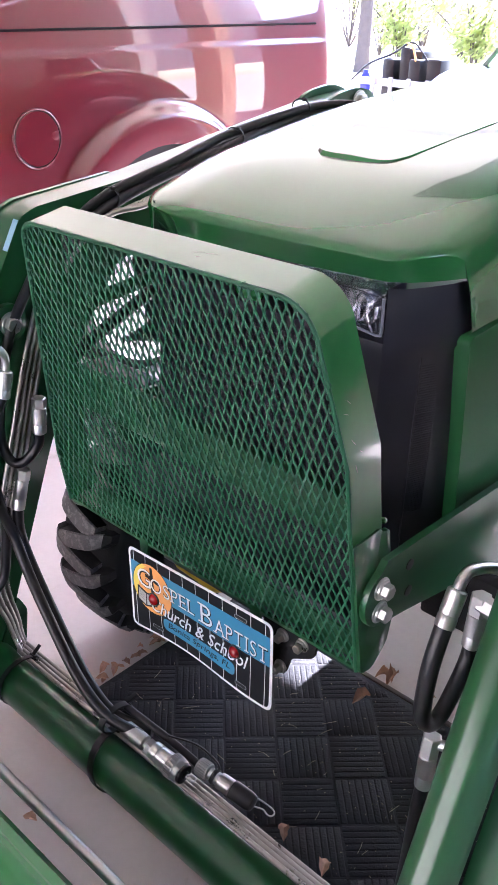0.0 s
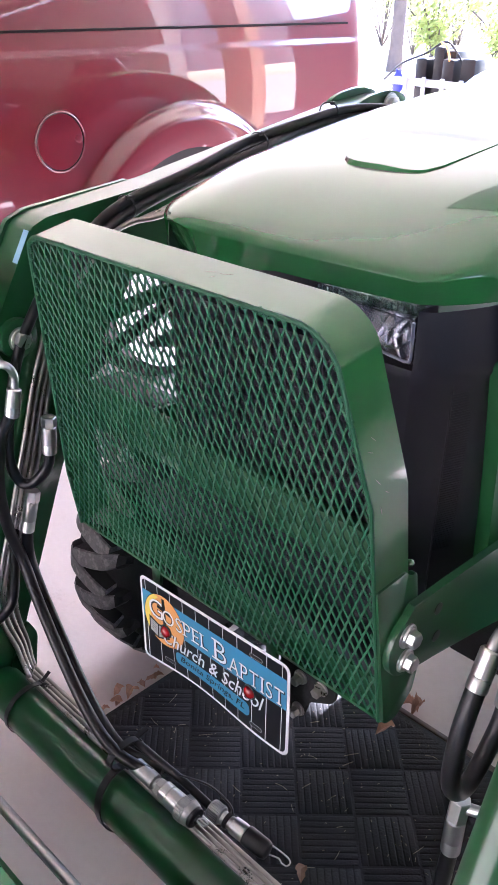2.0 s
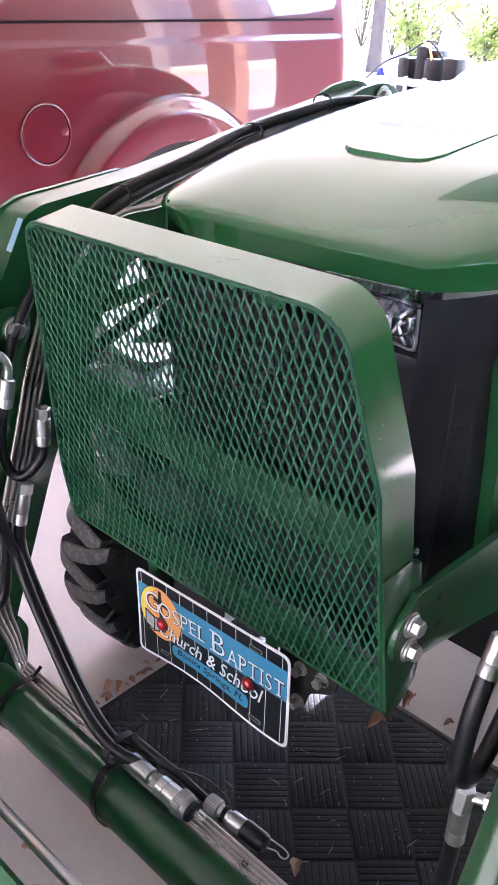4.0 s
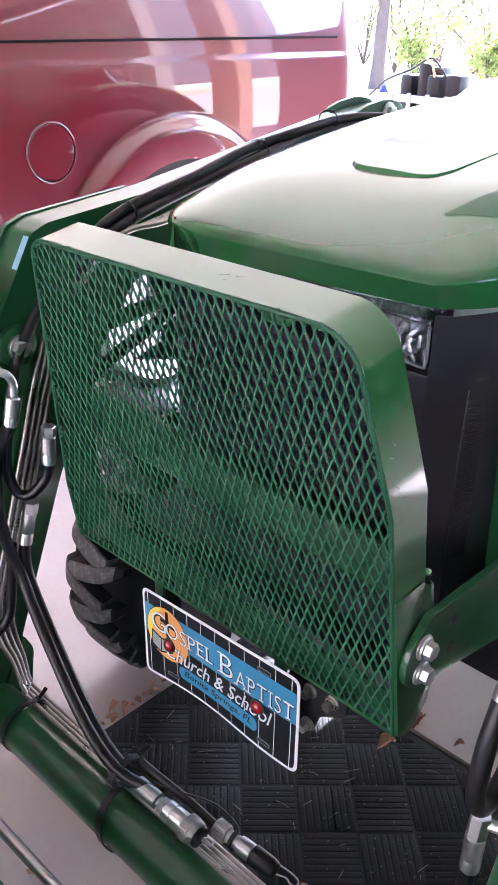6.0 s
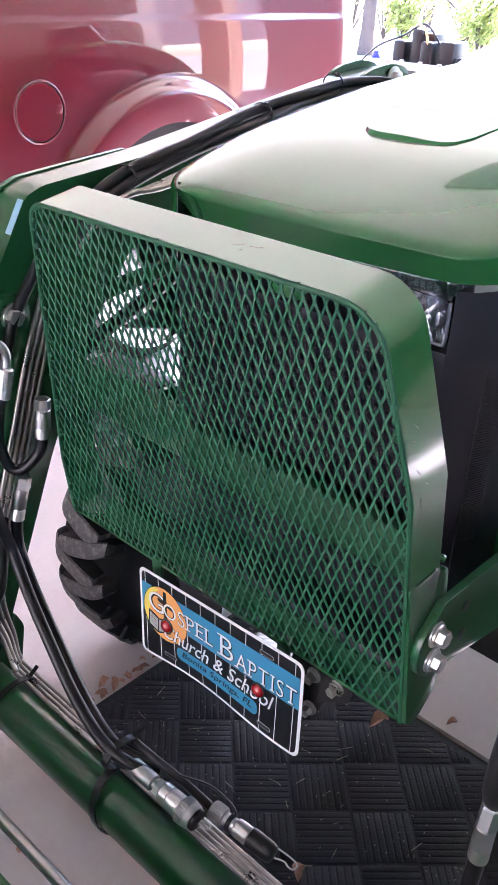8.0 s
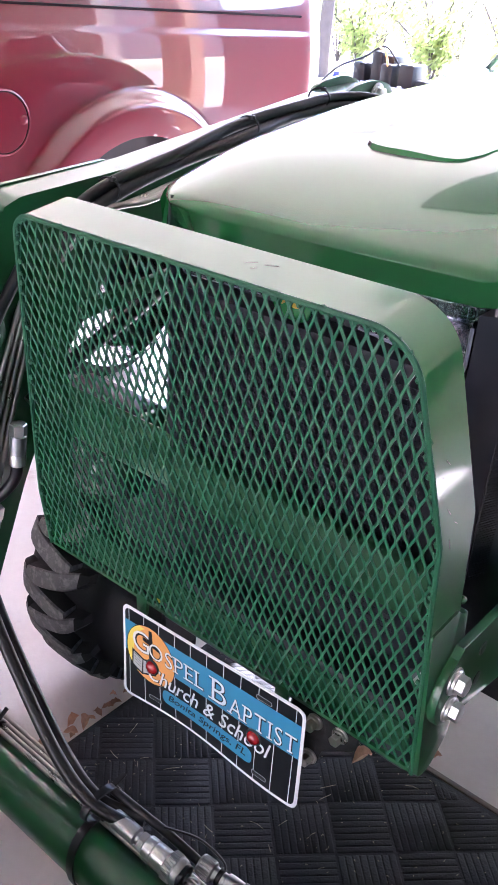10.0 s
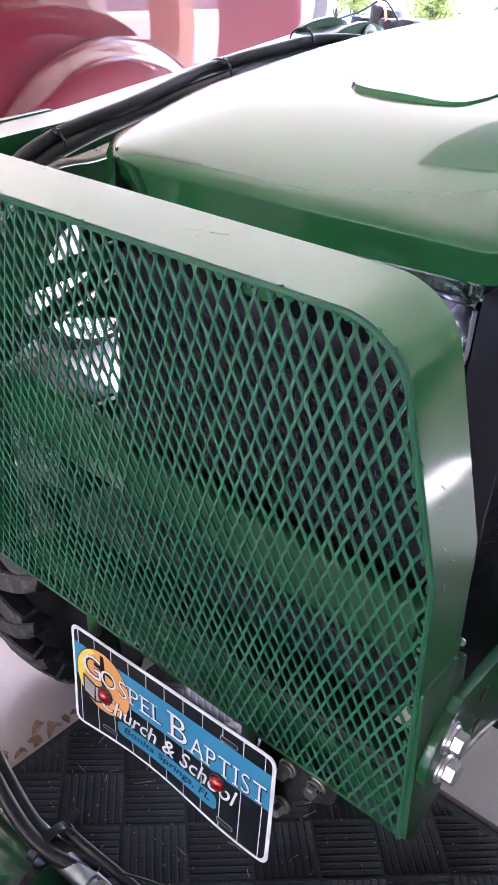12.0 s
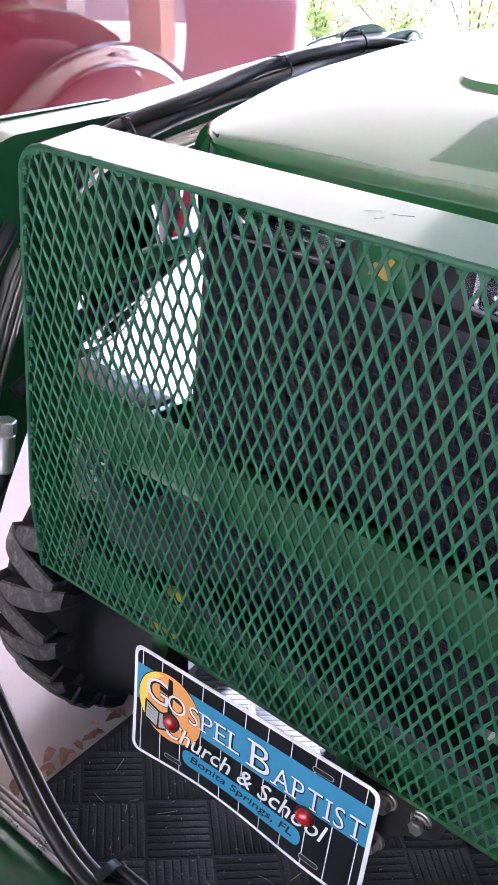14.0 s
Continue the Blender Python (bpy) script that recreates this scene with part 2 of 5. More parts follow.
def bm_plate(outline, thick, m=None, bevel=0.0, bm=None):
    """A flat plate from a 2D outline (u, v), thick along w, laid by the matrix m."""
    own = bmesh.new()
    lower = [own.verts.new((u, v, 0)) for u, v in outline]
    upper = [own.verts.new((u, v, thick)) for u, v in outline]
    own.faces.new(lower[::-1])
    own.faces.new(upper)
    n = len(outline)
    for k in range(n):
        own.faces.new((lower[k], lower[(k + 1) % n], upper[(k + 1) % n], upper[k]))
    if bevel:
        rim = [e for e in own.edges if abs(e.verts[0].co.z - e.verts[1].co.z) < 1e-6]
        bmesh.ops.bevel(own, geom=rim, offset=bevel, segments=2, profile=0.5, affect="EDGES")
    if m is not None:
        own.transform(m)
    return merge(bm, own)


def in_yz(x):
    """Lays a plate's (u, v, w) as (y, z, x) at the given x."""
    return Matrix(((0, 0, 1, x), (1, 0, 0, 0), (0, 1, 0, 0), (0, 0, 0, 1)))


def arc(cx, cy, r, a0, a1, n=8):
    return [(cx + r * math.cos(radians(a0 + (a1 - a0) * k / n)), cy + r * math.sin(radians(a0 + (a1 - a0) * k / n))) for k in range(n + 1)]


def hex_bolt(parent, at, axis, head=0.009, label="zinc-plated hex bolt", mat=None):
    """A flanged hex bolt head with its washer, standing on at and pointing along axis."""
    a = Vector(at)
    b = a + Vector(axis)
    bm = bm_lathe([(0, head * 1.7), (0.002, head * 1.7), (0.0025, head * 1.45), (0.005, head * 1.4), (0.0055, head * 1.1)], a, b, 24)
    bm = bm_lathe([(0.005, head * 1.18), (0.0135, head * 1.18), (0.015, head * 1.0), (0.0152, head * 0.8)], a, b, 6, bm)
    return part("bolt", bm, mat or STEEL, parent, label, 30)


# ---- the setting ----
def structure(ob, label, category):
    return tagged(ob, label, category, "", "structure")


def slab(name, x0, x1, y0, y1, z0, z1, mat, label, category):
    return structure(part(name, bm_box((x1 - x0, y1 - y0, z1 - z0), ((x0 + x1) / 2, (y0 + y1) / 2, (z0 + z1) / 2)), mat, None, "", 0), label, category)


slab("ground", -150, 150, -150, 150, -0.30, -0.06, GRASS, "pale sandy sunlit yard around the open carport", "yard")
slab("floor", -5.2, 3.15, -4.5, 4.6, -0.12, 0.0, CONCRETE, "light worn concrete carport floor with stains", "floor")
slab("ceiling", -5.35, 3.15, -4.65, 3.6, 2.75, 2.87, CEIL, "off-white painted carport ceiling", "ceiling")
# added roof strip out of view: keeps sun off the left floor
slab("eave", -5.35, -1.2, 3.6, 4.3, 2.75, 2.87, CEIL, "unseen eave added to shade the floor on the left", "eave")
slab("wall_west", -5.35, -5.2, -4.5, 3.6, -0.06, 2.75, WALL, "pale painted carport side wall", "wall")
# unseen front wall; the doorway is made up to let light in
slab("wall_south", -5.2, -3.2, -4.65, -4.5, -0.06, 2.75, WALL, "unseen painted front wall beside the added light opening", "wall")
slab("wall_southeast", 1.6, 3.0, -4.65, -4.5, -0.06, 2.75, WALL, "unseen painted front wall beside the added light opening", "wall")
slab("lintel", -3.2, 1.6, -4.65, -4.5, 2.3, 2.75, WALL, "unseen painted lintel over the added light opening", "lintel")
# unseen side wall; its made-up opening gives the highlight on the guard's rim
slab("wall_east", 3.0, 3.15, -4.5, -0.8, -0.06, 2.75, SIDING, "unseen mid-tone side wall added to dim the right side", "wall")
slab("wall_east", 3.0, 3.15, 0.15, 3.45, -0.06, 2.75, SIDING, "unseen mid-tone side wall added to dim the right side", "wall")
slab("wall_east", 3.0, 3.15, -0.8, 0.15, -0.06, 1.0, SIDING, "unseen mid-tone wall below the added light opening", "wall")
slab("lintel", 3.0, 3.15, -0.8, 0.15, 1.95, 2.75, SIDING, "unseen mid-tone wall over the added light opening", "lintel")
# added far wall behind the camera: sets the light from the front
slab("backdrop", -20, 20, -14.4, -14, -0.06, 7.0, FARWALL, "unseen dull wall added to bounce light onto the tractor's front", "wall")
# made-up walls out of view: dark and bright zones for the truck's reflection
slab("backdrop", 0.4, 4.6, 9.0, 9.3, -0.06, 2.9, BOARD, "unseen dark wall added for the dark part of the truck's reflection", "wall")
for x0, x1, z0 in ((4.6, 10.2, 1.42), (10.2, 11.0, -0.06)):
    slab("backdrop", x0, x1, 9.0, 9.3, z0, 5.4, WALL, "unseen painted wall added to shape reflections, with a bright gap", "wall")
# unseen pale wall to reflect; added opening puts sun on the floor for the rim
for x0, x1, z0, z1 in ((0.75, 1.42, -0.06, 2.62), (1.66, 3.0, -0.06, 2.62), (1.42, 1.66, -0.06, 1.05), (1.42, 1.66, 1.6, 2.62)):
    slab("wall_north", x0, x1, 3.45, 3.6, z0, z1, CEIL, "unseen off-white rear wall with an opening added for sunlight", "wall")
slab("beam_rear", -5.2, 3.15, 3.45, 3.51, 2.66, 2.75, WALL, "painted beam over the open rear side", "beam")
# added out of view: makes the dark patch reflected in the hood
slab("ceiling_panel", -1.04, 1.3, 1.63, 2.75, 2.73, 2.746, BOARD, "unseen dark board added overhead to darken the hood's reflection", "ceiling panel")
for px, py, half in ((-5.1, 3.5, 0.06), (0.10, 3.5, 0.12)):
    slab("post", px - half, px + half, py - 0.06, py + 0.06, 0.0, 2.66, POST, "square warm cream carport post", "post")


# ---- rubber mat: raised ribs in a basket weave set at 45 degrees ----
def rubber_mat():
    root = tagged(empty("rubber_floor_mat", (0.3, 0.1, 0)), "black ribbed basket-weave rubber mat on the concrete floor", "floor mat")
    X0, X1, Y0, Y1, CELL = -0.475, 0.445, -0.02, 0.588, 0.1085
    part("base", bm_box((X1 - X0, Y1 - Y0, 0.008), ((X0 + X1) / 2, (Y0 + Y1) / 2, 0.0045), 0.002), MAT, root)
    # tan edging strip beyond the far side
    part("edge_strip", bm_box((X1 - X0, 0.012, 0.010), ((X0 + X1) / 2, Y1 + 0.008, 0.005), 0.003), EDGING, root, "grey-brown plastic edging strip")
    turn = Matrix.Rotation(radians(44.5), 4, "Z")
    ox, oy = -0.014, 0.232
    rest = bmesh.new()
    for i in range(-14, 15):
        for j in range(-14, 15):
            c = turn @ Vector(((i + 0.5) * CELL, (j + 0.5) * CELL, 0)) + Vector((ox, oy, 0))
            if not (X0 - 0.08 < c.x < X1 + 0.08 and Y0 - 0.08 < c.y < Y1 + 0.08):
                continue
            along = (i + j + 1) % 2
            for k in range(8):
                off = (k - 3.5) * CELL / 8.2
                a = Vector((off, -CELL * 0.475, 0)) if along else Vector((-CELL * 0.475, off, 0))
                b = Vector((off, CELL * 0.475, 0)) if along else Vector((CELL * 0.475, off, 0))
                a, b = turn @ a + c, turn @ b + c
                # keep ribs on the mat
                lo, hi = 0.0, 1.0
                d = b - a
                for axis, mn, mx in ((0, X0 + 0.012, X1 - 0.012), (1, Y0 + 0.012, Y1 - 0.012)):
                    if abs(d[axis]) > 1e-6:
                        t0, t1 = sorted(((mn - a[axis]) / d[axis], (mx - a[axis]) / d[axis]))
                        lo, hi = max(lo, t0), min(hi, t1)
                if hi - lo < 0.12:
                    continue
                a, b = a + d * lo, a + d * hi
                L = (b - a).length
                m = Matrix.Translation((a + b) / 2 + Vector((0, 0, 0.0083))) @ Matrix.Rotation(math.atan2((b - a).y, (b - a).x), 4, "Z")
                hw, top = CELL / 16.4 * 0.96, 0.0017
                prof = [(-hw, 0), (-hw * 0.74, top * 0.80), (-hw * 0.52, top), (hw * 0.52, top), (hw * 0.74, top * 0.80), (hw, 0)]
                vs = [rest.verts.new(m @ Vector((s * (L / 2 - (0.002 if z else 0)), y, z))) for s in (-1, 1) for y, z in prof]
                for q in range(5):
                    rest.faces.new((vs[q], vs[q + 1], vs[q + 7], vs[q + 6]))
                rest.faces.new(vs[5::-1])
                rest.faces.new(vs[6:])
    stuff = part("rib_field", rest, MAT, root, "", 50)
    stuff["kind"] = "stuff"
    return root


rubber_mat()

# ---- the tractor ----
tractor = tagged(empty("compact_tractor", (0, 0.5, 0)), "green compact tractor with front loader and mesh brush guard", "tractor")

# brush guard: frame in its own plane (u across, v up), leaning forwards at the top
GX, GY, GZ, LEAN_DEG = -0.024, 0.016, 0.628, 11.3
GUARD = Matrix.Translation((GX, GY, GZ)) @ Matrix.Rotation(radians(LEAN_DEG), 4, "X") @ Matrix(((1, 0, 0, 0), (0, 0, 1, 0), (0, 1, 0, 0), (0, 0, 0, 1)))
G_HR, G_HL, G_B = 0.5245, 0.518, 0.300
G_RIGHT, G_LEFT = ((0.300, 0.0), (0.305, 0.335), (0.280, 0.467)), ((0.304, 0.0), (0.298, 0.105), (0.223, 0.470))
G_RR, G_RL = 0.050, 0.034


def guard_side(points, r, top, inset, n):
    """One half of the rim from the bottom up: a kinked side and a rounded top corner."""
    (a0, b0), (a1, b1), (a2, b2) = points
    out = [(a0 - inset, b0), (a1 - inset, b1)]
    slope = (a2 - a1) / (b2 - b1)
    lean = math.degrees(math.atan(-slope))
    cy = top - r
    cx = a1 + slope * (cy - b1) - r / math.cos(math.radians(lean))
    return out + arc(cx, cy, r - inset, lean, 90, n)


def guard_outline(inset=0.0, n=15):
    return guard_side(G_RIGHT, G_RR, G_HR, inset, n) + [(-u, v) for u, v in reversed(guard_side(G_LEFT, G_RL, G_HL, inset, n))]


def guard_flange():
    """The bent flat bar that rims the guard: top, rounded corners and kinked sides."""
    th = 0.004
    line = guard_outline(0.0)
    inner = guard_outline(th)
    bm = bmesh.new()
    rows = []
    for (u, v), (a, b) in zip(line, inner):
        d0, d1 = -0.003, 0.055
        rows.append([bm.verts.new(GUARD @ Vector(p)) for p in ((u, v, d0), (u, v, d1), (a, b, d1), (a, b, d0))])
    for p, q in zip(rows, rows[1:]):
        for k in range(4):
            bm.faces.new((p[k], p[(k + 1) % 4], q[(k + 1) % 4], q[k]))
    bm.faces.new(rows[0])
    bm.faces.new(rows[-1][::-1])
    return bm


guard = part("brush_guard", guard_flange(), RIM, tractor, "green powder-coated steel brush guard rim with scratches", 28)


def inside(poly, u, v):
    hit = False
    for (x0, y0), (x1, y1) in zip(poly, poly[1:] + poly[:1]):
        if (y0 > v) != (y1 > v) and u < (x1 - x0) * (v - y0) / (y1 - y0) + x0:
            hit = not hit
    return hit


def expanded_mesh(sw=0.0125, lw=0.0327, wid=0.00262, th=0.0016):
    """Expanded metal: slanted strands that meet in flat knuckles, cut along the rim."""
    poly = guard_outline(0.002)
    verts, faces = [], []

    def strand(p, q, sign):
        d = Vector((q[0] - p[0], q[1] - p[1], 0))
        d.normalize()
        n = Vector((-d.y, d.x, 0))
        tip = Vector((0, 0, 1))
        a = radians(14) * sign
        w1 = math.cos(a) * n + math.sin(a) * tip
        w2 = -math.sin(a) * n + math.cos(a) * tip
        base = len(verts)
        for s, f in ((0, 1.15), (0.2, 1.0), (0.4, 0.95), (0.6, 0.95), (0.8, 1.0), (1, 1.15)):
            across = 0.45 * s + 0.55 * s * s * (3 - 2 * s)
            c = Vector((p[0] + (q[0] - p[0]) * across, p[1] + (q[1] - p[1]) * s, 0.0))
            for e, g in ((-1, -1), (1, -1), (1, 1), (-1, 1)):
                verts.append(GUARD @ (c + w1 * e * wid / 2 * f + w2 * g * th / 2))
        for r in range(5):
            o = base + 4 * r
            for k in range(4):
                faces.append((o + k, o + (k + 1) % 4, o + 4 + (k + 1) % 4, o + 4 + k))
        faces.append((base + 3, base + 2, base + 1, base))
        faces.append((base + 20, base + 21, base + 22, base + 23))

    rng = random.Random(4)
    node = {}
    nu, nv = 26, 17
    for j in range(-1, 2 * nv + 3):
        for i in range(-nu, nu + 1):
            u = (i + (0.5 if j % 2 else 0.0)) * sw + 0.0042
            v = j * lw / 2 + 0.0043
            node[i, j] = (u + rng.uniform(-1, 1) * 0.0005, v + rng.uniform(-1, 1) * 0.0004)
    for (i, j), p in node.items():
        for di, sign in ((0, 1), (-1, -1)):
            key = (i + di + (1 if j % 2 else 0), j + 1)
            if key not in node:
                continue
            q = node[key]
            a, b = inside(poly, *p), inside(poly, *q)
            if not a and not b:
                continue
            if a != b:
                lo, hi = (p, q) if a else (q, p)
                for _ in range(12):
                    mid = ((lo[0] + hi[0]) / 2, (lo[1] + hi[1]) / 2)
                    lo, hi = (mid, hi) if inside(poly, *mid) else (lo, mid)
                p2, q2 = (p, lo) if a else (lo, q)
                if math.dist(p2, q2) < 0.002:
                    continue
                strand(p2, q2, sign)
            else:
                strand(p, q, sign)
    me = bpy.data.meshes.new("mesh_panel")
    me.from_pydata(verts, [], faces)
    return me


mesh_panel = place("mesh_panel", expanded_mesh(), MESHGREEN, guard, "green painted expanded metal mesh", 40)
# bottom bar behind the mesh and weld beads along the rim
part("bottom_bar", bm_plate([(-G_B, -0.003), (G_B, -0.003), (G_B, 0.003), (-G_B, 0.003)], 0.004, GUARD @ Matrix.Translation((0, 0, -0.001))), GREEN, guard)


def weld_beads():
    rng = random.Random(7)
    edge = guard_outline(0.0022)
    bm = bm_pipe([GUARD @ Vector((u, v, -0.0022)) for u, v in edge], 0.0028, 8, None, False)
    line = guard_outline(0.005)
    for (a, b), (c, d) in zip(line, line[1:]):
        L = math.dist((a, b), (c, d))
        n = max(1, int(L / 0.013))
        for k in range(n):
            t = (k + rng.random()) / n
            u, v = a + (c - a) * t, b + (d - b) * t
            if rng.random() < 0.8:
                bmesh.ops.create_icosphere(bm, subdivisions=1, radius=1.0, matrix=GUARD @ Matrix.Translation((u + rng.uniform(-0.001, 0.003), v + rng.uniform(0, 0.002), -0.002)) @ Matrix.Diagonal((0.0038 * rng.uniform(0.6, 1.3), 0.0040 * rng.uniform(0.6, 1.4), 0.0030, 1)))
    return bm


part("weld_seam", weld_beads(), WELD, guard)["kind"] = "stuff"


for u, w, L, turn in ((0.083, 0.030, 0.012, 0.5), (0.102, 0.034, 0.014, 0.35), (0.092, 0.022, 0.006, 0.9), (-0.10, 0.05, 0.008, 0.2)):
    m = GUARD @ Matrix.Translation((u, 0.5214 + 0.0127 * u + 0.0002, w)) @ Matrix.Rotation(-turn, 4, "Y")
    part("scratch", bm_plate([(-L / 2, 0), (0, -0.00016), (L / 2, 0), (0, 0.0002)], 0.0003, m @ Matrix.Rotation(radians(90), 4, "X")), SCRATCH, guard)
for v, w, L, turn in ((0.405, 0.020, 0.016, 0.9), (0.395, 0.012, 0.012, 0.6), (0.36, 0.014, 0.020, 1.0), (0.345, 0.022, 0.010, 0.8), (0.33, 0.010, 0.012, 1.4)):
    u = 0.305 - 0.025 * max(0.0, v - 0.335) / 0.132
    m = GUARD @ Matrix.Translation((u + 0.0002, v, w)) @ Matrix.Rotation(radians(90), 4, "Y") @ Matrix.Rotation(turn, 4, "Z")
    part("scratch", bm_plate([(-L / 2, 0), (0, -0.0004), (L / 2, 0), (0, 0.0004)], 0.0004, m), SCRATCH, guard)


# mounting lugs and frame rails, mirrored about the guard's centre
def side_x(s, x):
    return s * x


def rounded(points, r=0.012, n=4):
    """A polygon with rounded corners."""
    out = []
    k = len(points)
    for i in range(k):
        p0, p1, p2 = (Vector(points[(i + d) % k]) for d in (-1, 0, 1))
        a, b = (p0 - p1), (p2 - p1)
        rr = min(r, a.length * 0.45, b.length * 0.45)
        s, e = p1 + a.normalized() * rr, p1 + b.normalized() * rr
        for t in range(n + 1):
            f = t / n
            q = (1 - f) ** 2 * s + 2 * f * (1 - f) * p1 + f * f * e
            out.append((q.x, q.y))
    return out


LUG = rounded([(-0.003, 0.222), (0.050, 0.214), (0.054, 0.203), (0.068, 0.201), (0.068, 0.045), (0.054, 0.010), (0.020, -0.010), (-0.003, 0.0)], 0.006)
RAIL = arc(0.034, 0.749, 0.043, 105, 258, 10) + [(0.09, 0.694), (0.20, 0.668), (0.385, 0.618), (1.1, 0.45), (1.1, 0.74), (0.33, 0.786), (0.10, 0.799), (0.03, 0.802)]
for s in (1, -1):
    if s < 0:
        part("frame_rail", bm_plate([(min(y, 0.86) + (0.10 if y < 0.2 else 0.0), z) for y, z in RAIL], 0.010 * s, in_yz(side_x(s, 0.2825)), 0.0015), GREEN, tractor, "thick green steel mounting rail", 28)
        continue
    lug = part("guard_lug", bm_plate(LUG, 0.0075, GUARD @ Matrix(((0, 0, 1, 0.2985), (0, 1, 0, 0), (1, 0, 0, 0), (0, 0, 0, 1))), 0.001), GREEN, tractor, "green steel lug welded to the guard", 28)
    rail = part("frame_rail", bm_plate(RAIL, 0.010 * s, in_yz(side_x(s, 0.2825)), 0.0015), GREEN, tractor, "thick green steel mounting rail with rounded end", 28)
    part("weld_blob", bm_lathe([(0, 0.002), (0.002, 0.0045), (0.005, 0.0045), (0.007, 0.002)], GUARD @ Vector((0.301, 0.212, 0.062)), GUARD @ Vector((0.301, 0.30, 0.058)), 10), RIM, lug)
    for by, bz in ((0.022, 0.766), (0.022, 0.731)):
        hex_bolt(tractor, (side_x(s, 0.2925), by, bz), (s, 0, 0))
    for hy, hz in ((0.083, 0.770), (0.087, 0.727)):
        part("bolt_hole", bm_lathe([(0, 0.008), (0.0012, 0.008), (0.0014, 0.0065)], (side_x(s, 0.2922), hy, hz), (side_x(s, 0.40), hy, hz), 16), TIE, rail)


# ---- hood ----
HOOD_PROFILE = ((0.06, 1.1225), (0.10, 1.1380), (0.20, 1.1708), (0.30, 1.198), (0.60, 1.2445), (1.0, 1.275), (1.7, 1.30))


def hood_z(y):
    """The hood's smooth profile along its middle."""
    pts = HOOD_PROFILE
    slope = [(pts[min(k + 1, len(pts) - 1)][1] - pts[max(k - 1, 0)][1]) / (pts[min(k + 1, len(pts) - 1)][0] - pts[max(k - 1, 0)][0]) for k in range(len(pts))]
    for k in range(len(pts) - 1):
        (a, b), (c, d) = pts[k], pts[k + 1]
        if y <= c:
            h = c - a
            t = max(0.0, (y - a) / h)
            return b * (1 + 2 * t) * (1 - t) ** 2 + d * t * t * (3 - 2 * t) + h * (slope[k] * t * (1 - t) ** 2 - slope[k + 1] * t * t * (1 - t))
    return pts[-1][1]


HOOD_X = [(-0.263, -0.115), (-0.262, -0.062), (-0.258, -0.038), (-0.2525, -0.0265), (-0.245, -0.0195), (-0.235, -0.0150), (-0.220, -0.0115), (-0.20, -0.0085), (-0.16, -0.005), (-0.14, -0.0038), (-0.10, -0.002), (-0.05, -0.0005), (0.0, 0.0)]
HOOD_X = HOOD_X + [(-x, z - 0.04 * x if z > -0.05 else z) for x, z in reversed(HOOD_X[:-1])]


HOOD_LIP = 1.1005


def hood_front(x):
    a = min(abs(x), 0.242) if x < 0 else abs(x)
    return 0.086 + 0.25 * a * a + (max(0.0, a - 0.19) * 7.0) ** 2 * 0.30


def lip_bottom(x):
    """Height of the front lip's lower edge; it climbs to the hood's corner."""
    if x > -0.14:
        return HOOD_LIP + (0.03 if x > 0 else 0.18) * x
    return 1.0783 + 0.0487 * (-0.14 - x) / 0.105 if x > -0.2455 else 1.127 - 1.4 * (-0.245 - x)


def hood_shell():
    bm = bmesh.new()
    grid = []
    for x, dz in HOOD_X:
        y0 = hood_front(x)
        row = []
        lip_z = hood_z(y0 + 0.02) + dz
        deep = max(0.0, lip_z - lip_bottom(x)) / 0.047
        # narrow front edge over a flat lip
        for dy, drop in ((0.0250, -0.0470), (0.0200, -0.0470), (0.0184, -0.0460), (0.0177, -0.0435), (0.0140, -0.0300), (0.0087, -0.0094), (0.0083, -0.0080), (0.0084, -0.0071), (0.0091, -0.0058), (0.0125, -0.0026), (0.0180, -0.0007), (0.0260, 0.0)):
            row.append((x, y0 + dy, hood_z(y0 + dy) + drop * (deep if drop < 0 else 1) + dz))
        for k in range(1, 25):
            t = (k / 24) ** 1.3
            y = y0 + 0.036 + (1.53 - y0) * t
            wide = 1 + 0.07 * min(1.0, t * 1.6)
            row.append((x * wide, y, hood_z(y) + dz * (1 + 0.9 * min(1, t * 2))))
        if dz < -0.05:
            # the side skirt ends along one straight seam
            row = [(a, b + (0.024 if dz < -0.1 else 0.012) * max(0.0, 1 - (b - y0) / 0.25), (1.036 + 0.05 * (b - 0.2)) if dz < -0.1 else 0.5 * (hood_z(b) - 0.038 + 1.036 + 0.05 * (b - 0.2))) for a, b, c in row]
        grid.append([bm.verts.new(p) for p in row])
    for p, q in zip(grid, grid[1:]):
        for k in range(len(p) - 1):
            bm.faces.new((p[k], q[k], q[k + 1], p[k + 1]))
    return bm


hood = part("hood", hood_shell(), HOOD, tractor, "glossy green hood reflecting bright daylight", 50)


def hood_corner():
    """The flat facet cut under the hood's front corner."""
    bm = bmesh.new()
    rows = []
    for x, dz in HOOD_X:
        if -0.2585 < x < -0.139:
            f = (x + 0.258) / 0.118
            top = Vector((x, hood_front(x) + 0.0175, lip_bottom(x) + 0.001))
            low = Vector((-0.267 + 0.127 * f, 0.160 - 0.036 * f, 1.062))
            rows.append([bm.verts.new(p) for p in (top, top.lerp(low, 0.5) + Vector((0, -0.001, 0)), low, low + Vector((0, 0.03, 0)))])
    for p, q in zip(rows, rows[1:]):
        for k in range(3):
            bm.faces.new((p[k], q[k], q[k + 1], p[k + 1]))
    return bm


part("hood_corner", hood_corner(), HOOD, hood, "faceted corner under the hood's edge", 30)


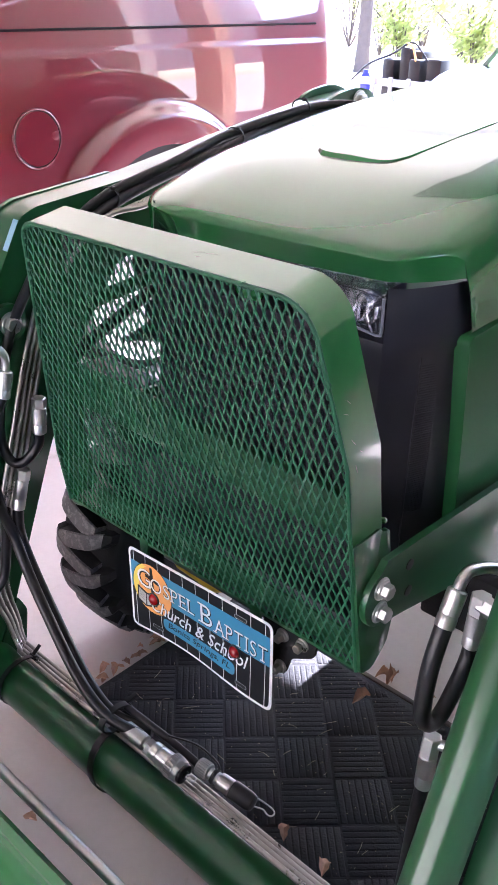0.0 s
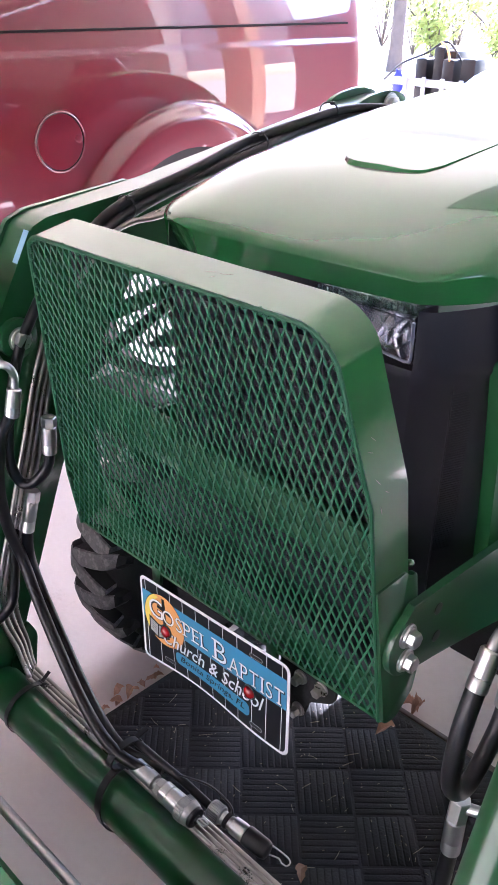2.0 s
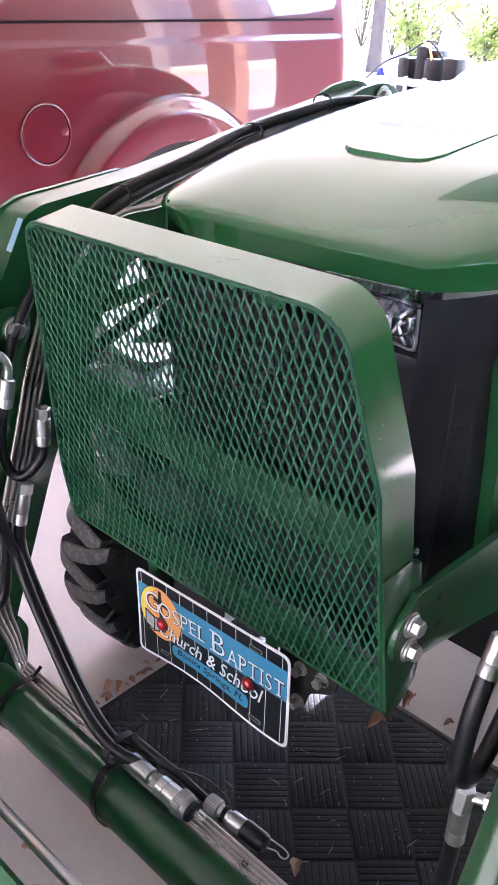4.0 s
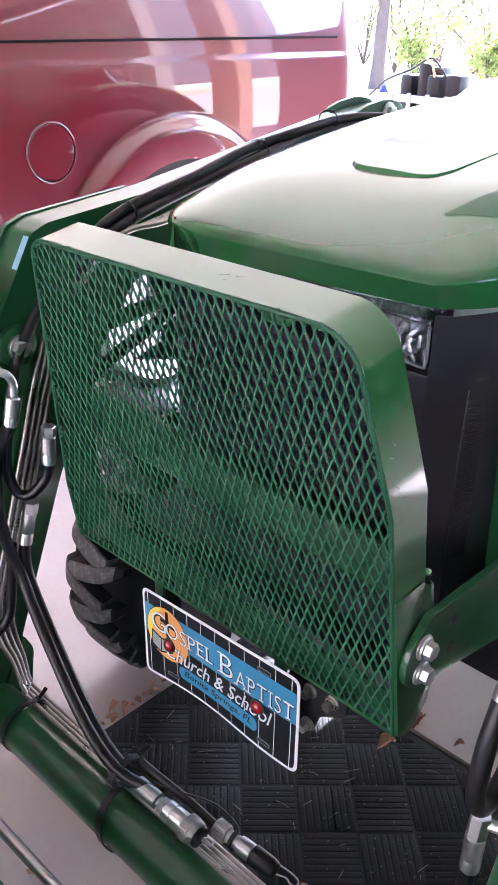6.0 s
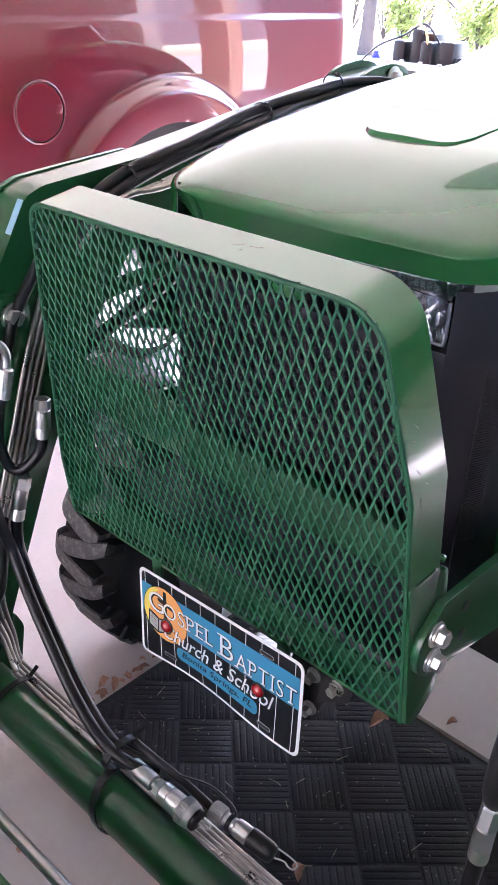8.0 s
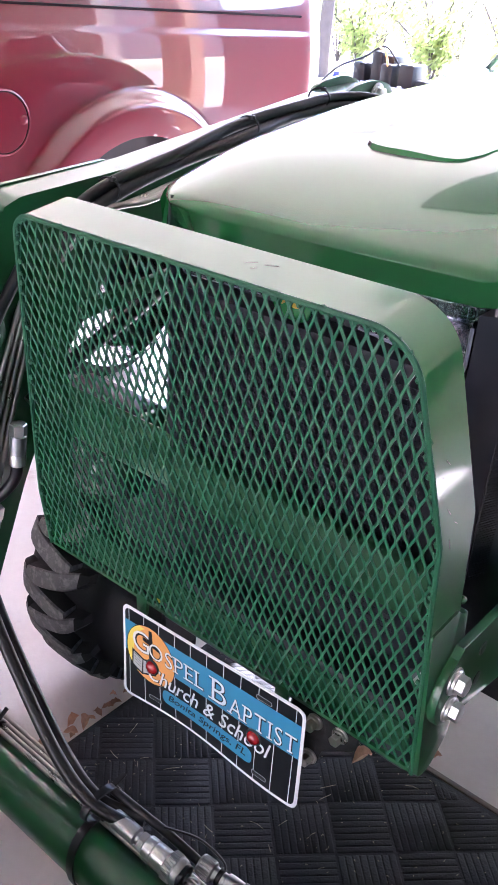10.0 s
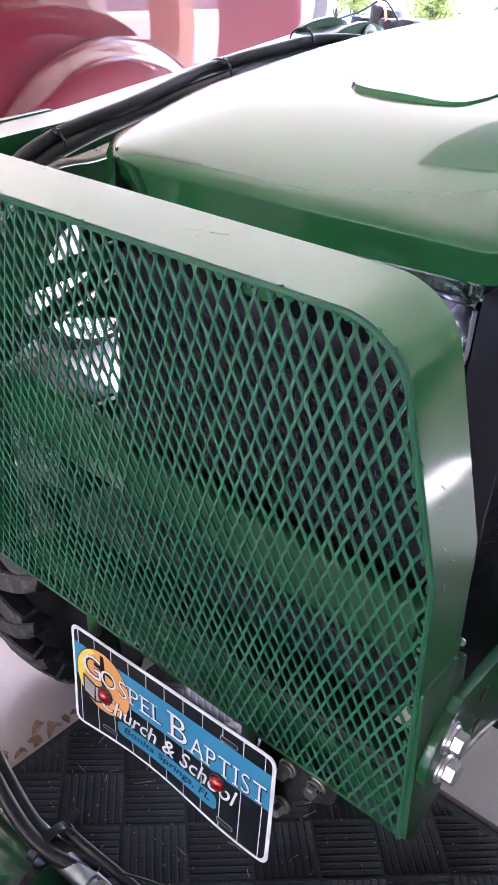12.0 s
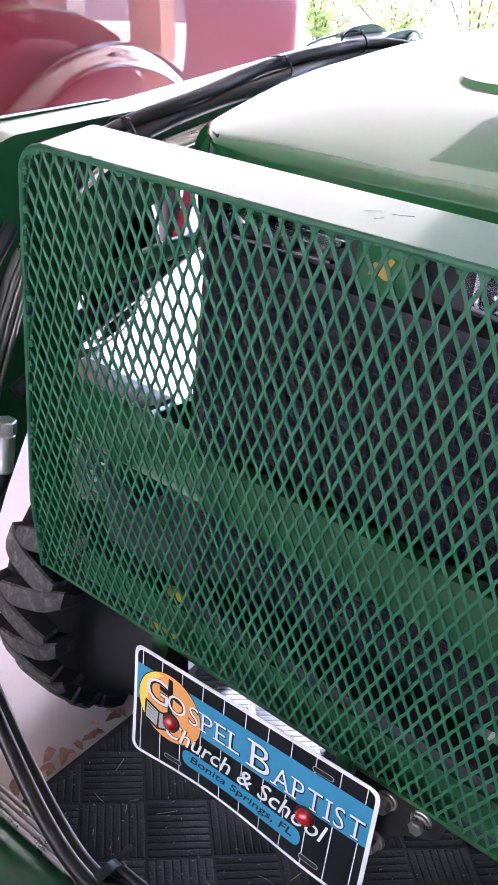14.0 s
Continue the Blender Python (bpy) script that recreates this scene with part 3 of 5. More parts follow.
def hood_panel():
    """The raised plateau along the hood's middle."""
    bm = bmesh.new()
    rows = []
    for y, w in ((0.297, 0.034), (0.2984, 0.046), (0.302, 0.057), (0.309, 0.065), (0.33, 0.0745), (0.50, 0.098), (0.9, 0.135), (1.5, 0.18)):
        z = hood_z(y)
        rows.append([bm.verts.new(p) for p in ((-w - 0.004, y - (0.005 if y < 0.3 else 0), z - 0.004), (-w, y, z + 0.0042), (0, y, z + 0.0048), (w, y, z + 0.0042), (w + 0.004, y - (0.005 if y < 0.3 else 0), z - 0.004))])
    for p, q in zip(rows, rows[1:]):
        for k in range(4):
            bm.faces.new((p[k], p[k + 1], q[k + 1], q[k]))
    front = [bm.verts.new(v.co + Vector((0, -0.004, -0.006))) for v in rows[0]]
    for k in range(4):
        bm.faces.new((rows[0][k], front[k], front[k + 1], rows[0][k + 1]))
    return bm


part("hood_panel", hood_panel(), HOOD, hood, "raised green middle panel of the hood", 30)

# side panels behind the black grille corners
SIDE = rounded([(0.203, 1.031), (0.56, 1.049), (1.2, 1.08), (1.2, 0.70), (0.240, 0.70), (0.222, 0.88)], 0.012)
for s in (1, -1):
    part("side_panel", bm_plate(SIDE, -0.03 * s, in_yz(s * 0.268), 0.003), PANEL, tractor, "green engine side panel", 28)


# grille: black shell with rounded corners, ribbed screens
def grille_shell():
    half = [(0.0, 0.104), (0.12, 0.106), (0.2015, 0.1105), (0.2025, 0.1108), (0.218, 0.123), (0.233, 0.152), (0.245, 0.182), (0.252, 0.216), (0.256, 0.26), (0.257, 0.50)]
    plan = [(-x, y) for x, y in reversed(half[1:])] + half
    bm = bmesh.new()
    rows = []
    for z, k in ((0.66, 0.972), (0.74, 0.982), (1.012, 0.990), (1.018, 1.0), (1.032, 1.0), (1.034, 1.0), (1.134, 1.0)):
        deep = 0.040 if z > 1.033 else 0.0
        rows.append([bm.verts.new((x * k, y + (0.004 if k < 1 else 0) + (deep if abs(x) < 0.202 else 0), z)) for x, y in plan])
    for p, q in zip(rows, rows[1:]):
        for k in range(len(p) - 1):
            bm.faces.new((p[k], p[k + 1], q[k + 1], q[k]))
    return bm


grille = part("grille", grille_shell(), PLASTIC, tractor, "black plastic grille shell with fine screens", 40)
for v in grille.data.vertices:
    # the housing ends under the hood's lip
    if v.co.x > 0.15 and v.co.z > 1.1005:
        v.co.z = 1.1005


def grille_ribs():
    bm = bmesh.new()
    for s in (1, -1):
        for k in range(64):
            bm_box((0.0007, 0.030, 0.0012), (s * 0.2364, 0.1712, 0.998 - k * 0.0034), 0, Matrix.Rotation(s * radians(-20), 4, "Z"), bm)
        bm_box((0.0016, 0.003, 0.33), (s * 0.2302, 0.1565, 0.845), 0.0006, None, bm)
    return bm


part("screen_ribs", grille_ribs(), PLASTIC, grille)["kind"] = "stuff"


def screen():
    bm = bmesh.new()
    for k in range(46):
        bm_box((0.36, 0.0008, 0.0008), (0, 0.1035, 1.01 - k * 0.0068), 0, None, bm)
    for k in range(50):
        bm_box((0.0008, 0.0008, 0.31), (-0.178 + k * 0.00727, 0.1030, 0.858), 0, None, bm)
    return bm


part("front_screen", screen(), PLASTIC, grille)["kind"] = "stuff"


def headlight(s):
    """A clear lens over a bright reflector with two bulbs."""
    def at(y):
        return Matrix(((s, 0, 0, 0), (0, 0, 1, y), (0, 1, 0, 0), (0, 0, 0, 1)))
    lamp = part("headlight", bm_plate(rounded([(0.070, 1.050), (0.197, 1.036), (0.199, 1.118), (0.068, 1.118)], 0.004), 0.003, at(0.140), 0.0008), REFLECTOR, tractor, "clear headlight with faceted chrome reflector", 25)
    bowl = None
    for cx, r, z in ((0.162, 0.030, 1.084), (0.105, 0.026, 1.086)):
        a, b = (s * cx, 0.139, z - 0.008), (s * cx, 0.02, z - 0.018)
        bowl = bm_lathe([(0.0, r), (0.016, r), (0.019, r * 0.95), (0.009, r * 0.72), (0.004, r * 0.3)], a, b, 24, bowl)
        bowl = bm_lathe([(0.0, 0.008), (0.022, 0.008), (0.027, 0.004)], a, b, 12, bowl)
    rng = random.Random(3)
    for k in range(16):
        x = 0.076 + k * 0.0078
        bm_box((0.0055, 0.010, 0.020 * rng.uniform(0.5, 1.4)), (s * x, 0.130, 1.047 + 0.014 * rng.random()), 0.0015, Matrix.Rotation(rng.uniform(-0.7, 0.7), 4, "Y"), bowl)
    for k in range(5):
        bm_box((0.006, 0.022, 0.012), (s * 0.194, 0.126, 1.046 + k * 0.0145), 0.002, Matrix.Rotation(rng.uniform(-0.5, 0.5), 4, "X"), bowl)
    part("reflector", bowl, REFLECTOR, lamp)
    tilt = Matrix.Translation((0, 0.105, 1.116)) @ Matrix.Rotation(radians(6), 4, "X") @ Matrix.Translation((0, -0.105, -1.116))
    lens = part("lens", bm_plate(rounded([(0.068, 1.050), (0.199, 1.036), (0.2005, 1.090), (0.066, 1.091)], 0.005), 0.0022, tilt @ at(0.104), 0.0007), LENS, lamp)
    lens.visible_shadow = False
    edge = [(0.075, 1.0505), (0.13, 1.0448), (0.190, 1.0387), (0.1965, 1.0405), (0.1985, 1.047), (0.1995, 1.072), (0.1998, 1.088)]
    part("lens_edge", bm_pipe([tilt @ at(0.1045) @ Vector((u, v, 0.0)) for u, v in edge], 0.0019, 8, None, False), EDGE, lamp, "pale clear lens edge", 60)
    xs = [0.064 + 0.0039 * k for k in range(36)]
    rim = [(x, hood_front(x) + (0.0160 if k % 2 else 0.0192)) for k, x in enumerate(xs)] + [(x, hood_front(x) + 0.028) for x in reversed(xs)]
    bar = bm_plate(rim, 0.0115, Matrix(((s, 0, 0, 0), (0, 1, 0, 0), (0, 0, 1, 1.0890), (0, 0, 0, 1))))
    for v in bar.verts:
        v.co.z += 0.035 * (v.co.x - 0.064)
    part("light_strip", bar, STRIP, lamp, "ridged clear light strip", 20)
    if s < 0:
        # the far lamp sits lower, under the hood's corner facet
        sink = Matrix.Translation((0, 0.022, 1.036)) @ Matrix.Diagonal((1, 1, 0.5, 1)) @ Matrix.Translation((0, 0, -1.036))
        for ob in [lamp] + list(lamp.children):
            ob.data.transform(sink)


headlight(1)
headlight(-1)
badge = part("hood_badge", bm_plate(rounded([(-0.024, 0), (0.024, 0), (0.028, 0.048), (-0.028, 0.048)], 0.012), 0.004, Matrix(((1, 0, 0, 0), (0, 0, 1, 0.092), (0, 1, 0, 1.043), (0, 0, 0, 1))), 0.001), HOOD, tractor, "green badge with a yellow mark")
part("badge_mark", bm_plate(rounded([(-0.013, 0.014), (-0.006, 0.019), (0.004, 0.014), (0.012, 0.016), (0.005, 0.022), (0.011, 0.032), (0.006, 0.034), (0.0, 0.025), (-0.008, 0.028)], 0.003), -0.002, Matrix(((1, 0, 0, 0), (0, 0, 1, 0.0918), (0, 1, 0, 1.043), (0, 0, 0, 1)))), BRASS, badge)

# chassis below the grille: front frame box and plate bracket
part("front_frame", bm_box((0.36, 0.50, 0.10), (0.0, 0.36, 0.62), 0.006), PLASTIC, tractor, "black cast front frame")
part("axle_support", bm_box((0.26, 0.06, 0.11), (0.33, 0.33, 0.572), 0.006), TYRE, tractor, "black axle support beside the frame")
part("front_crossbar", bm_plate(rounded([(-0.29, 0), (0.25, 0), (0.25, 0.040), (-0.29, 0.040)], 0.01), 0.008, Matrix(((1, 0, 0, 0), (0, 0, 1, 0.045), (0, 1, 0, 0.612), (0, 0, 0, 1))), 0.001), SHADEGREEN, tractor)
part("cross_member", bm_box((0.27, 0.012, 0.066), (-0.285, 0.100, 0.792), 0.004, Matrix.Rotation(radians(-38), 4, "X")), GREEN, tractor, "green tilted cross plate behind the mesh")
part("cross_member", bm_box((0.375, 0.026, 0.062), (0.0375, 0.082, 0.798), 0.006, Matrix.Rotation(radians(-4), 4, "X")), SHADEGREEN, tractor, "green cross member behind the mesh, painted darker for shade")
part("front_axle", bm_box((0.50, 0.09, 0.08), (-0.22, 0.46, 0.285), 0.018), TIE, tractor, "dark cast front axle beam")
part("axle_housing", bm_lathe([(0, 0.03), (0.01, 0.045), (0.12, 0.05), (0.14, 0.04)], (-0.455, 0.40, 0.262), (0, 0.40, 0.262), 24), YELLOW, tractor, "yellow axle end housing")
# added dark plate: covers the bright floor seen through the lower left mesh
part("loader_bracket", bm_plate(rounded([(-0.44, 0.50), (-0.20, 0.50), (-0.20, 0.755), (-0.44, 0.755)], 0.01), 0.010, Matrix(((1, 0, 0, 0), (0, 0, 1, 0.235), (0, 1, 0, 0), (0, 0, 0, 1))), 0.001), PLASTIC, tractor, "dark plate added behind the mesh to hide the bright floor")
part("arm_brace", bm_box((0.016, 0.30, 0.024), (-0.402, 0.285, 0.944), 0.004, Matrix.Rotation(radians(6), 4, "X")), GREEN, tractor, "green brace inside the loader arm")
block = part("valve_block", bm_box((0.16, 0.07, 0.15), (-0.395, 0.185, 0.715), 0.008), PLASTIC, tractor, "dark hydraulic block with bright fittings behind the mesh")
rng = random.Random(21)
for k in range(7):
    fx, fz = -0.455 + 0.045 * (k % 4) + rng.uniform(-0.006, 0.006), 0.752 - 0.055 * (k // 4) + rng.uniform(-0.006, 0.006)
    part("fitting", bm_lathe([(0, 0.011), (0.010, 0.011), (0.011, 0.007), (0.022, 0.007), (0.023, 0.009), (0.030, 0.009)], (fx, 0.150, fz), (fx + rng.uniform(-0.3, 0.3), -0.8, fz + rng.uniform(-0.3, 0.5)), 6), STEEL, block, "zinc-plated fitting", 25)
# added dark block: hides sunlit floor that would show through the mesh
part("front_casting", bm_box((0.395, 0.05, 0.085), (0.055, 0.074, 0.6235), 0.006), PLASTIC, tractor, "black block added behind the mesh to hide the sunlit floor")
bracket = part("plate_bracket", bm_plate(rounded([(-0.15, 0.53), (0.150, 0.535), (0.160, 0.572), (0.200, 0.596), (0.204, 0.626), (0.110, 0.626), (0.100, 0.560), (-0.10, 0.560), (-0.11, 0.626), (-0.15, 0.626)], 0.006), 0.006, Matrix(((1, 0, 0, 0), (0, 0, 1, 0.021), (0, 1, 0, 0), (0, 0, 0, 1))), 0.001), TYRE, tractor, "black steel bracket behind the front plate")
for bx, bz in ((0.145, 0.606), (0.180, 0.609), (0.144, 0.549)):
    hex_bolt(tractor, (bx, 0.021, bz), (0, -1, 0), 0.0062, "dull steel bolt", TUBE)
for tx in (0.097, -0.140):
    part("guard_tab", bm_plate(rounded([(-0.008, 0.0), (0.008, 0.0), (0.010, 0.032), (-0.010, 0.032)], 0.004), 0.006, Matrix(((1, 0, 0, tx), (0, 0, 1, 0.014), (0, 1, 0, 0.602), (0, 0, 0, 1))), 0.001), GREEN, tractor, "small green steel tab under the guard")


# ---- front plate ----
PW, PH = 0.304, 0.152
PLATE = Matrix.Translation((-0.151, -0.003, 0.4715)) @ Matrix.Rotation(radians(-2.6), 4, "Y") @ Matrix(((1, 0, 0, 0), (0, 0, -1, 0), (0, 1, 0, 0), (0, 0, 0, 1)))


def bent(co):
    """The plate's dents: the lower edge is wavy and the lower right corner is pushed in."""
    u, v = co.x / PW, 1 - co.y / PH
    w = 0.004 * v * v * math.sin(u * 6.0 - 0.6) - 0.002 * v * max(0.0, u - 0.55) * 2
    return Vector((co.x, co.y + 0.0012 * v * math.sin(u * 5.5), co.z - w))


def sheet(outline, z0, z1, cut=26):
    """A flat figure, cut fine enough to follow the plate's bend."""
    bm = bm_plate(outline, z1 - z0, Matrix.Translation((0, 0, z0)))
    for k in range(1, cut):
        x = PW * k / cut
        bmesh.ops.bisect_plane(bm, geom=bm.verts[:] + bm.edges[:] + bm.faces[:], plane_co=(x, 0, 0), plane_no=(1, 0, 0))
    for k in range(1, 8):
        bmesh.ops.bisect_plane(bm, geom=bm.verts[:] + bm.edges[:] + bm.faces[:], plane_co=(0, PH * k / 8, 0), plane_no=(0, 1, 0))
    for v in bm.verts:
        v.co = bent(v.co)
    bm.transform(PLATE)
    return bm


def rect(x0, y0, x1, y1, r=0.0, n=5):
    return rounded([(x0, y0), (x1, y0), (x1, y1), (x0, y1)], r, n) if r else [(x0, y0), (x1, y0), (x1, y1), (x0, y1)]


plate = part("front_plate", sheet(rect(0, 0, PW, PH, 0.013), -0.0009, 0.0), PLATE_WHITE, tractor, "bent black and blue souvenir plate with a white rim", 30)
part("black_field", sheet(rect(0.0045, 0.0045, PW - 0.0045, PH - 0.0045, 0.010), 0.0, 0.00025), PLATE_BLACK, plate)
for k in range(11):
    x = 0.0115 + k * 0.0279
    part("pinstripe", sheet(rect(x, 0.0045, x + 0.0011, PH - 0.0045), 0.00025, 0.0004), PLATE_WHITE, plate)
part("blue_band", sheet(rect(0.0045, 0.0785, PW - 0.0045, 0.1285), 0.0004, 0.0006), PLATE_BLUE, plate)


def oval(cx, cy, rx, ry, a0=0, a1=360, n=40):
    return [(cx + rx * math.cos(radians(a0 + (a1 - a0) * k / n)), cy + ry * math.sin(radians(a0 + (a1 - a0) * k / n))) for k in range(n + (a1 - a0 < 360))]


part("disc_rim", sheet(oval(0.052, 0.0895, 0.0446, 0.0470), 0.0006, 0.0007), PLATE_BLACK, plate)
part("disc", sheet(oval(0.052, 0.0895, 0.0436, 0.0460), 0.0007, 0.0008), PLATE_ORANGE, plate)
part("crescent", sheet(oval(0.052, 0.0895, 0.0436, 0.0460, 118, 236, 14) + oval(0.066, 0.0895, 0.0450, 0.0470, 232, 122, 14), 0.0008, 0.0009), PLATE_YELLOW, plate)
part("blue_pill", sheet(rounded([(0.0725, 0.0225), (0.2313, 0.0225), (0.2313, 0.0455), (0.0725, 0.0455)], 0.0112), 0.0004, 0.0006), PLATE_BLUE, plate)
part("cross", sheet([(0.050, 0.064), (0.0565, 0.064), (0.0565, 0.106), (0.070, 0.1035), (0.070, 0.1095), (0.0565, 0.112), (0.0555, 0.131), (0.0495, 0.131), (0.0495, 0.113), (0.038, 0.115), (0.038, 0.109), (0.0495, 0.107)], 0.0009, 0.001), PLATE_BLACK, plate)
part("book_edge", sheet([(0.017, 0.056), (0.036, 0.050), (0.055, 0.057), (0.062, 0.060), (0.060, 0.078), (0.052, 0.082), (0.040, 0.078), (0.018, 0.086)], 0.001, 0.0011), PLATE_BLACK, plate)
part("book", sheet([(0.0195, 0.060), (0.035, 0.0535), (0.037, 0.0755), (0.0205, 0.082)], 0.0011, 0.0012), PLATE_GREY, plate)
part("book", sheet([(0.038, 0.0535), (0.054, 0.060), (0.056, 0.078), (0.039, 0.0755)], 0.0011, 0.0012), PLATE_GREY, plate)
for k in range(4):
    y = 0.0625 + 0.0045 * k
    part("book_line", sheet([(0.0220, y + 0.003), (0.0335, y - 0.0015), (0.0335, y - 0.0008), (0.0220, y + 0.0037)], 0.0012, 0.00125), TIE, plate)


def glyph_mesh(text, offset, shear=0.0):
    """A flat outline of built-in type, one unit high."""
    cu = bpy.data.curves.new("lettering", "FONT")
    cu.body, cu.size, cu.extrude, cu.shear, cu.offset, cu.resolution_u = text, 1.0, 0.1, shear, offset, 3
    tmp = bpy.data.objects.new("lettering", cu)
    scene.collection.objects.link(tmp)
    me = bpy.data.meshes.new_from_object(tmp.evaluated_get(bpy.context.evaluated_depsgraph_get()))
    bpy.data.objects.remove(tmp)
    me.materials.clear()
    return me


def span(points, axis):
    values = [p[axis] for p in points]
    return min(values), max(values)


def lay(verts, faces, box, z, mat, grow=0.0, shift=0.0):
    """Fits an outline to a box (x0, x1, y0, y1) on the plate and lets it follow the bend."""
    (u0, u1), (v0, v1) = span(verts, 0), span(verts, 1)
    x0, x1, y0, y1 = box[0] - grow + shift, box[1] + grow + shift, box[2] - grow - shift, box[3] + grow - shift
    me = bpy.data.meshes.new("lettering")
    me.from_pydata([PLATE @ bent(Vector((x0 + (x1 - x0) * (u - u0) / (u1 - u0), y0 + (y1 - y0) * (v - v0) / (v1 - v0), z + 0.0002 * (w > 0)))) for u, v, w in verts], [], faces)
    place("lettering", me, mat, plate, "", 0)


def words(text, box, mat, z=0.0013, offset=0.0, shear=0.0, grow=0.0, shift=0.0):
    me = glyph_mesh(text, offset, shear)
    lay([v.co[:] for v in me.vertices], [p.vertices[:] for p in me.polygons], box, z, mat, grow, shift)


# where each letter carries serif bars: share of its width, and at foot (0) or top (1)
SERIFS = {"P": ((0.10, 0), (0.06, 1)), "E": ((0.12, 0), (0.12, 1)), "L": ((0.14, 0), (0.14, 1)), "B": ((0.08, 0), (0.08, 1)), "A": ((0.04, 0), (0.96, 0)), "T": ((0.5, 0),), "I": ((0.5, 0), (0.5, 1))}


def capitals(text, box, mat, z=0.0013, offset=-0.008, grow=0.0, shift=0.0, bar=0.05):
    """Capitals with serifs, letter by letter, spaced along a box."""
    verts, faces, at = [], [], 0.0
    for ch in text:
        me = glyph_mesh(ch, offset)
        pts = [v.co for v in me.vertices]
        (u0, u1), (v0, v1) = span(pts, 0), span(pts, 1)
        wide = max(u1 - u0, 0.22)
        base = len(verts)
        verts += [(at + (wide - u1 + u0) / 2 + p.x - u0, p.y, p.z) for p in pts]
        faces += [tuple(base + k for k in f.vertices) for f in me.polygons]
        for share, top in SERIFS.get(ch, ()):
            c, y0 = at + (wide - u1 + u0) / 2 + share * (u1 - u0), v1 - bar if top else v0
            half, k = 0.135, len(verts)
            verts += [(c + e * half, y0 + f * bar, w) for w in (-0.1, 0.1) for e, f in ((-1, 0), (1, 0), (1, 1), (-1, 1))]
            faces += [(k + 4, k + 5, k + 6, k + 7), (k, k + 1, k + 5, k + 4), (k + 1, k + 2, k + 6, k + 5), (k + 2, k + 3, k + 7, k + 6), (k + 3, k, k + 4, k + 7)]
        at += wide + 0.13
    lay(verts, faces, box, z, mat, grow, shift)


for text, box in (("G", (0.0195, 0.0500, 0.0885, 0.1225)), ("OSPEL", (0.0500, 0.1475, 0.0880, 0.1140)), ("B", (0.1565, 0.1860, 0.0845, 0.1205)), ("APTIST", (0.1880, 0.2955, 0.0820, 0.1085))):
    capitals(text, box, PLATE_BLACK, 0.00105, 0.022, 0.0006, 0.0005, 0.085)
    capitals(text, box, PLATE_WHITE)
words("Church & School", (0.0490, 0.2600, 0.0500, 0.0740), PLATE_BLACK, 0.00105, 0.03, 0.32, 0.0006, 0.0004)
words("Church & School", (0.0490, 0.2600, 0.0500, 0.0740), PLATE_WHITE, 0.0013, 0.006, 0.32)
words("Bonita Springs, FL", (0.0835, 0.2215, 0.0275, 0.0415), PLATE_BLACK, 0.0008, 0.006, 0.22)
for x, y in ((0.0560, 0.0735), (0.2330, 0.0700)):
    a = PLATE @ bent(Vector((x, y, 0.001)))
    cap = part("cap_bolt", bm_lathe([(0, 0.0098), (0.003, 0.0098), (0.006, 0.0082), (0.008, 0.0045), (0.0085, 0.001)], a, a + Vector((0, -1, 0)), 18), RED_CAP, plate, "red reflector bolt cap", 60)
    part("cap_seat", bm_lathe([(0, 0.0118), (0.0016, 0.0118), (0.0022, 0.0104)], a, a + Vector((0, -1, 0)), 20), TIE, cap, "dark seat of the cap", 60)
for x, y in ((0.0600, 0.0190), (0.2450, 0.0165), (0.2445, 0.1345)):
    part("slot", sheet(rounded([(x - 0.012, y - 0.0034), (x + 0.012, y - 0.0034), (x + 0.012, y + 0.0034), (x - 0.012, y + 0.0034)], 0.0033), 0.0014, 0.0015), PLATE_GREY, plate)
    part("slot", sheet(rounded([(x - 0.011, y - 0.0026), (x + 0.011, y - 0.0026), (x + 0.011, y + 0.0026), (x - 0.011, y + 0.0026)], 0.0025), 0.0015, 0.0016), TIE, plate)


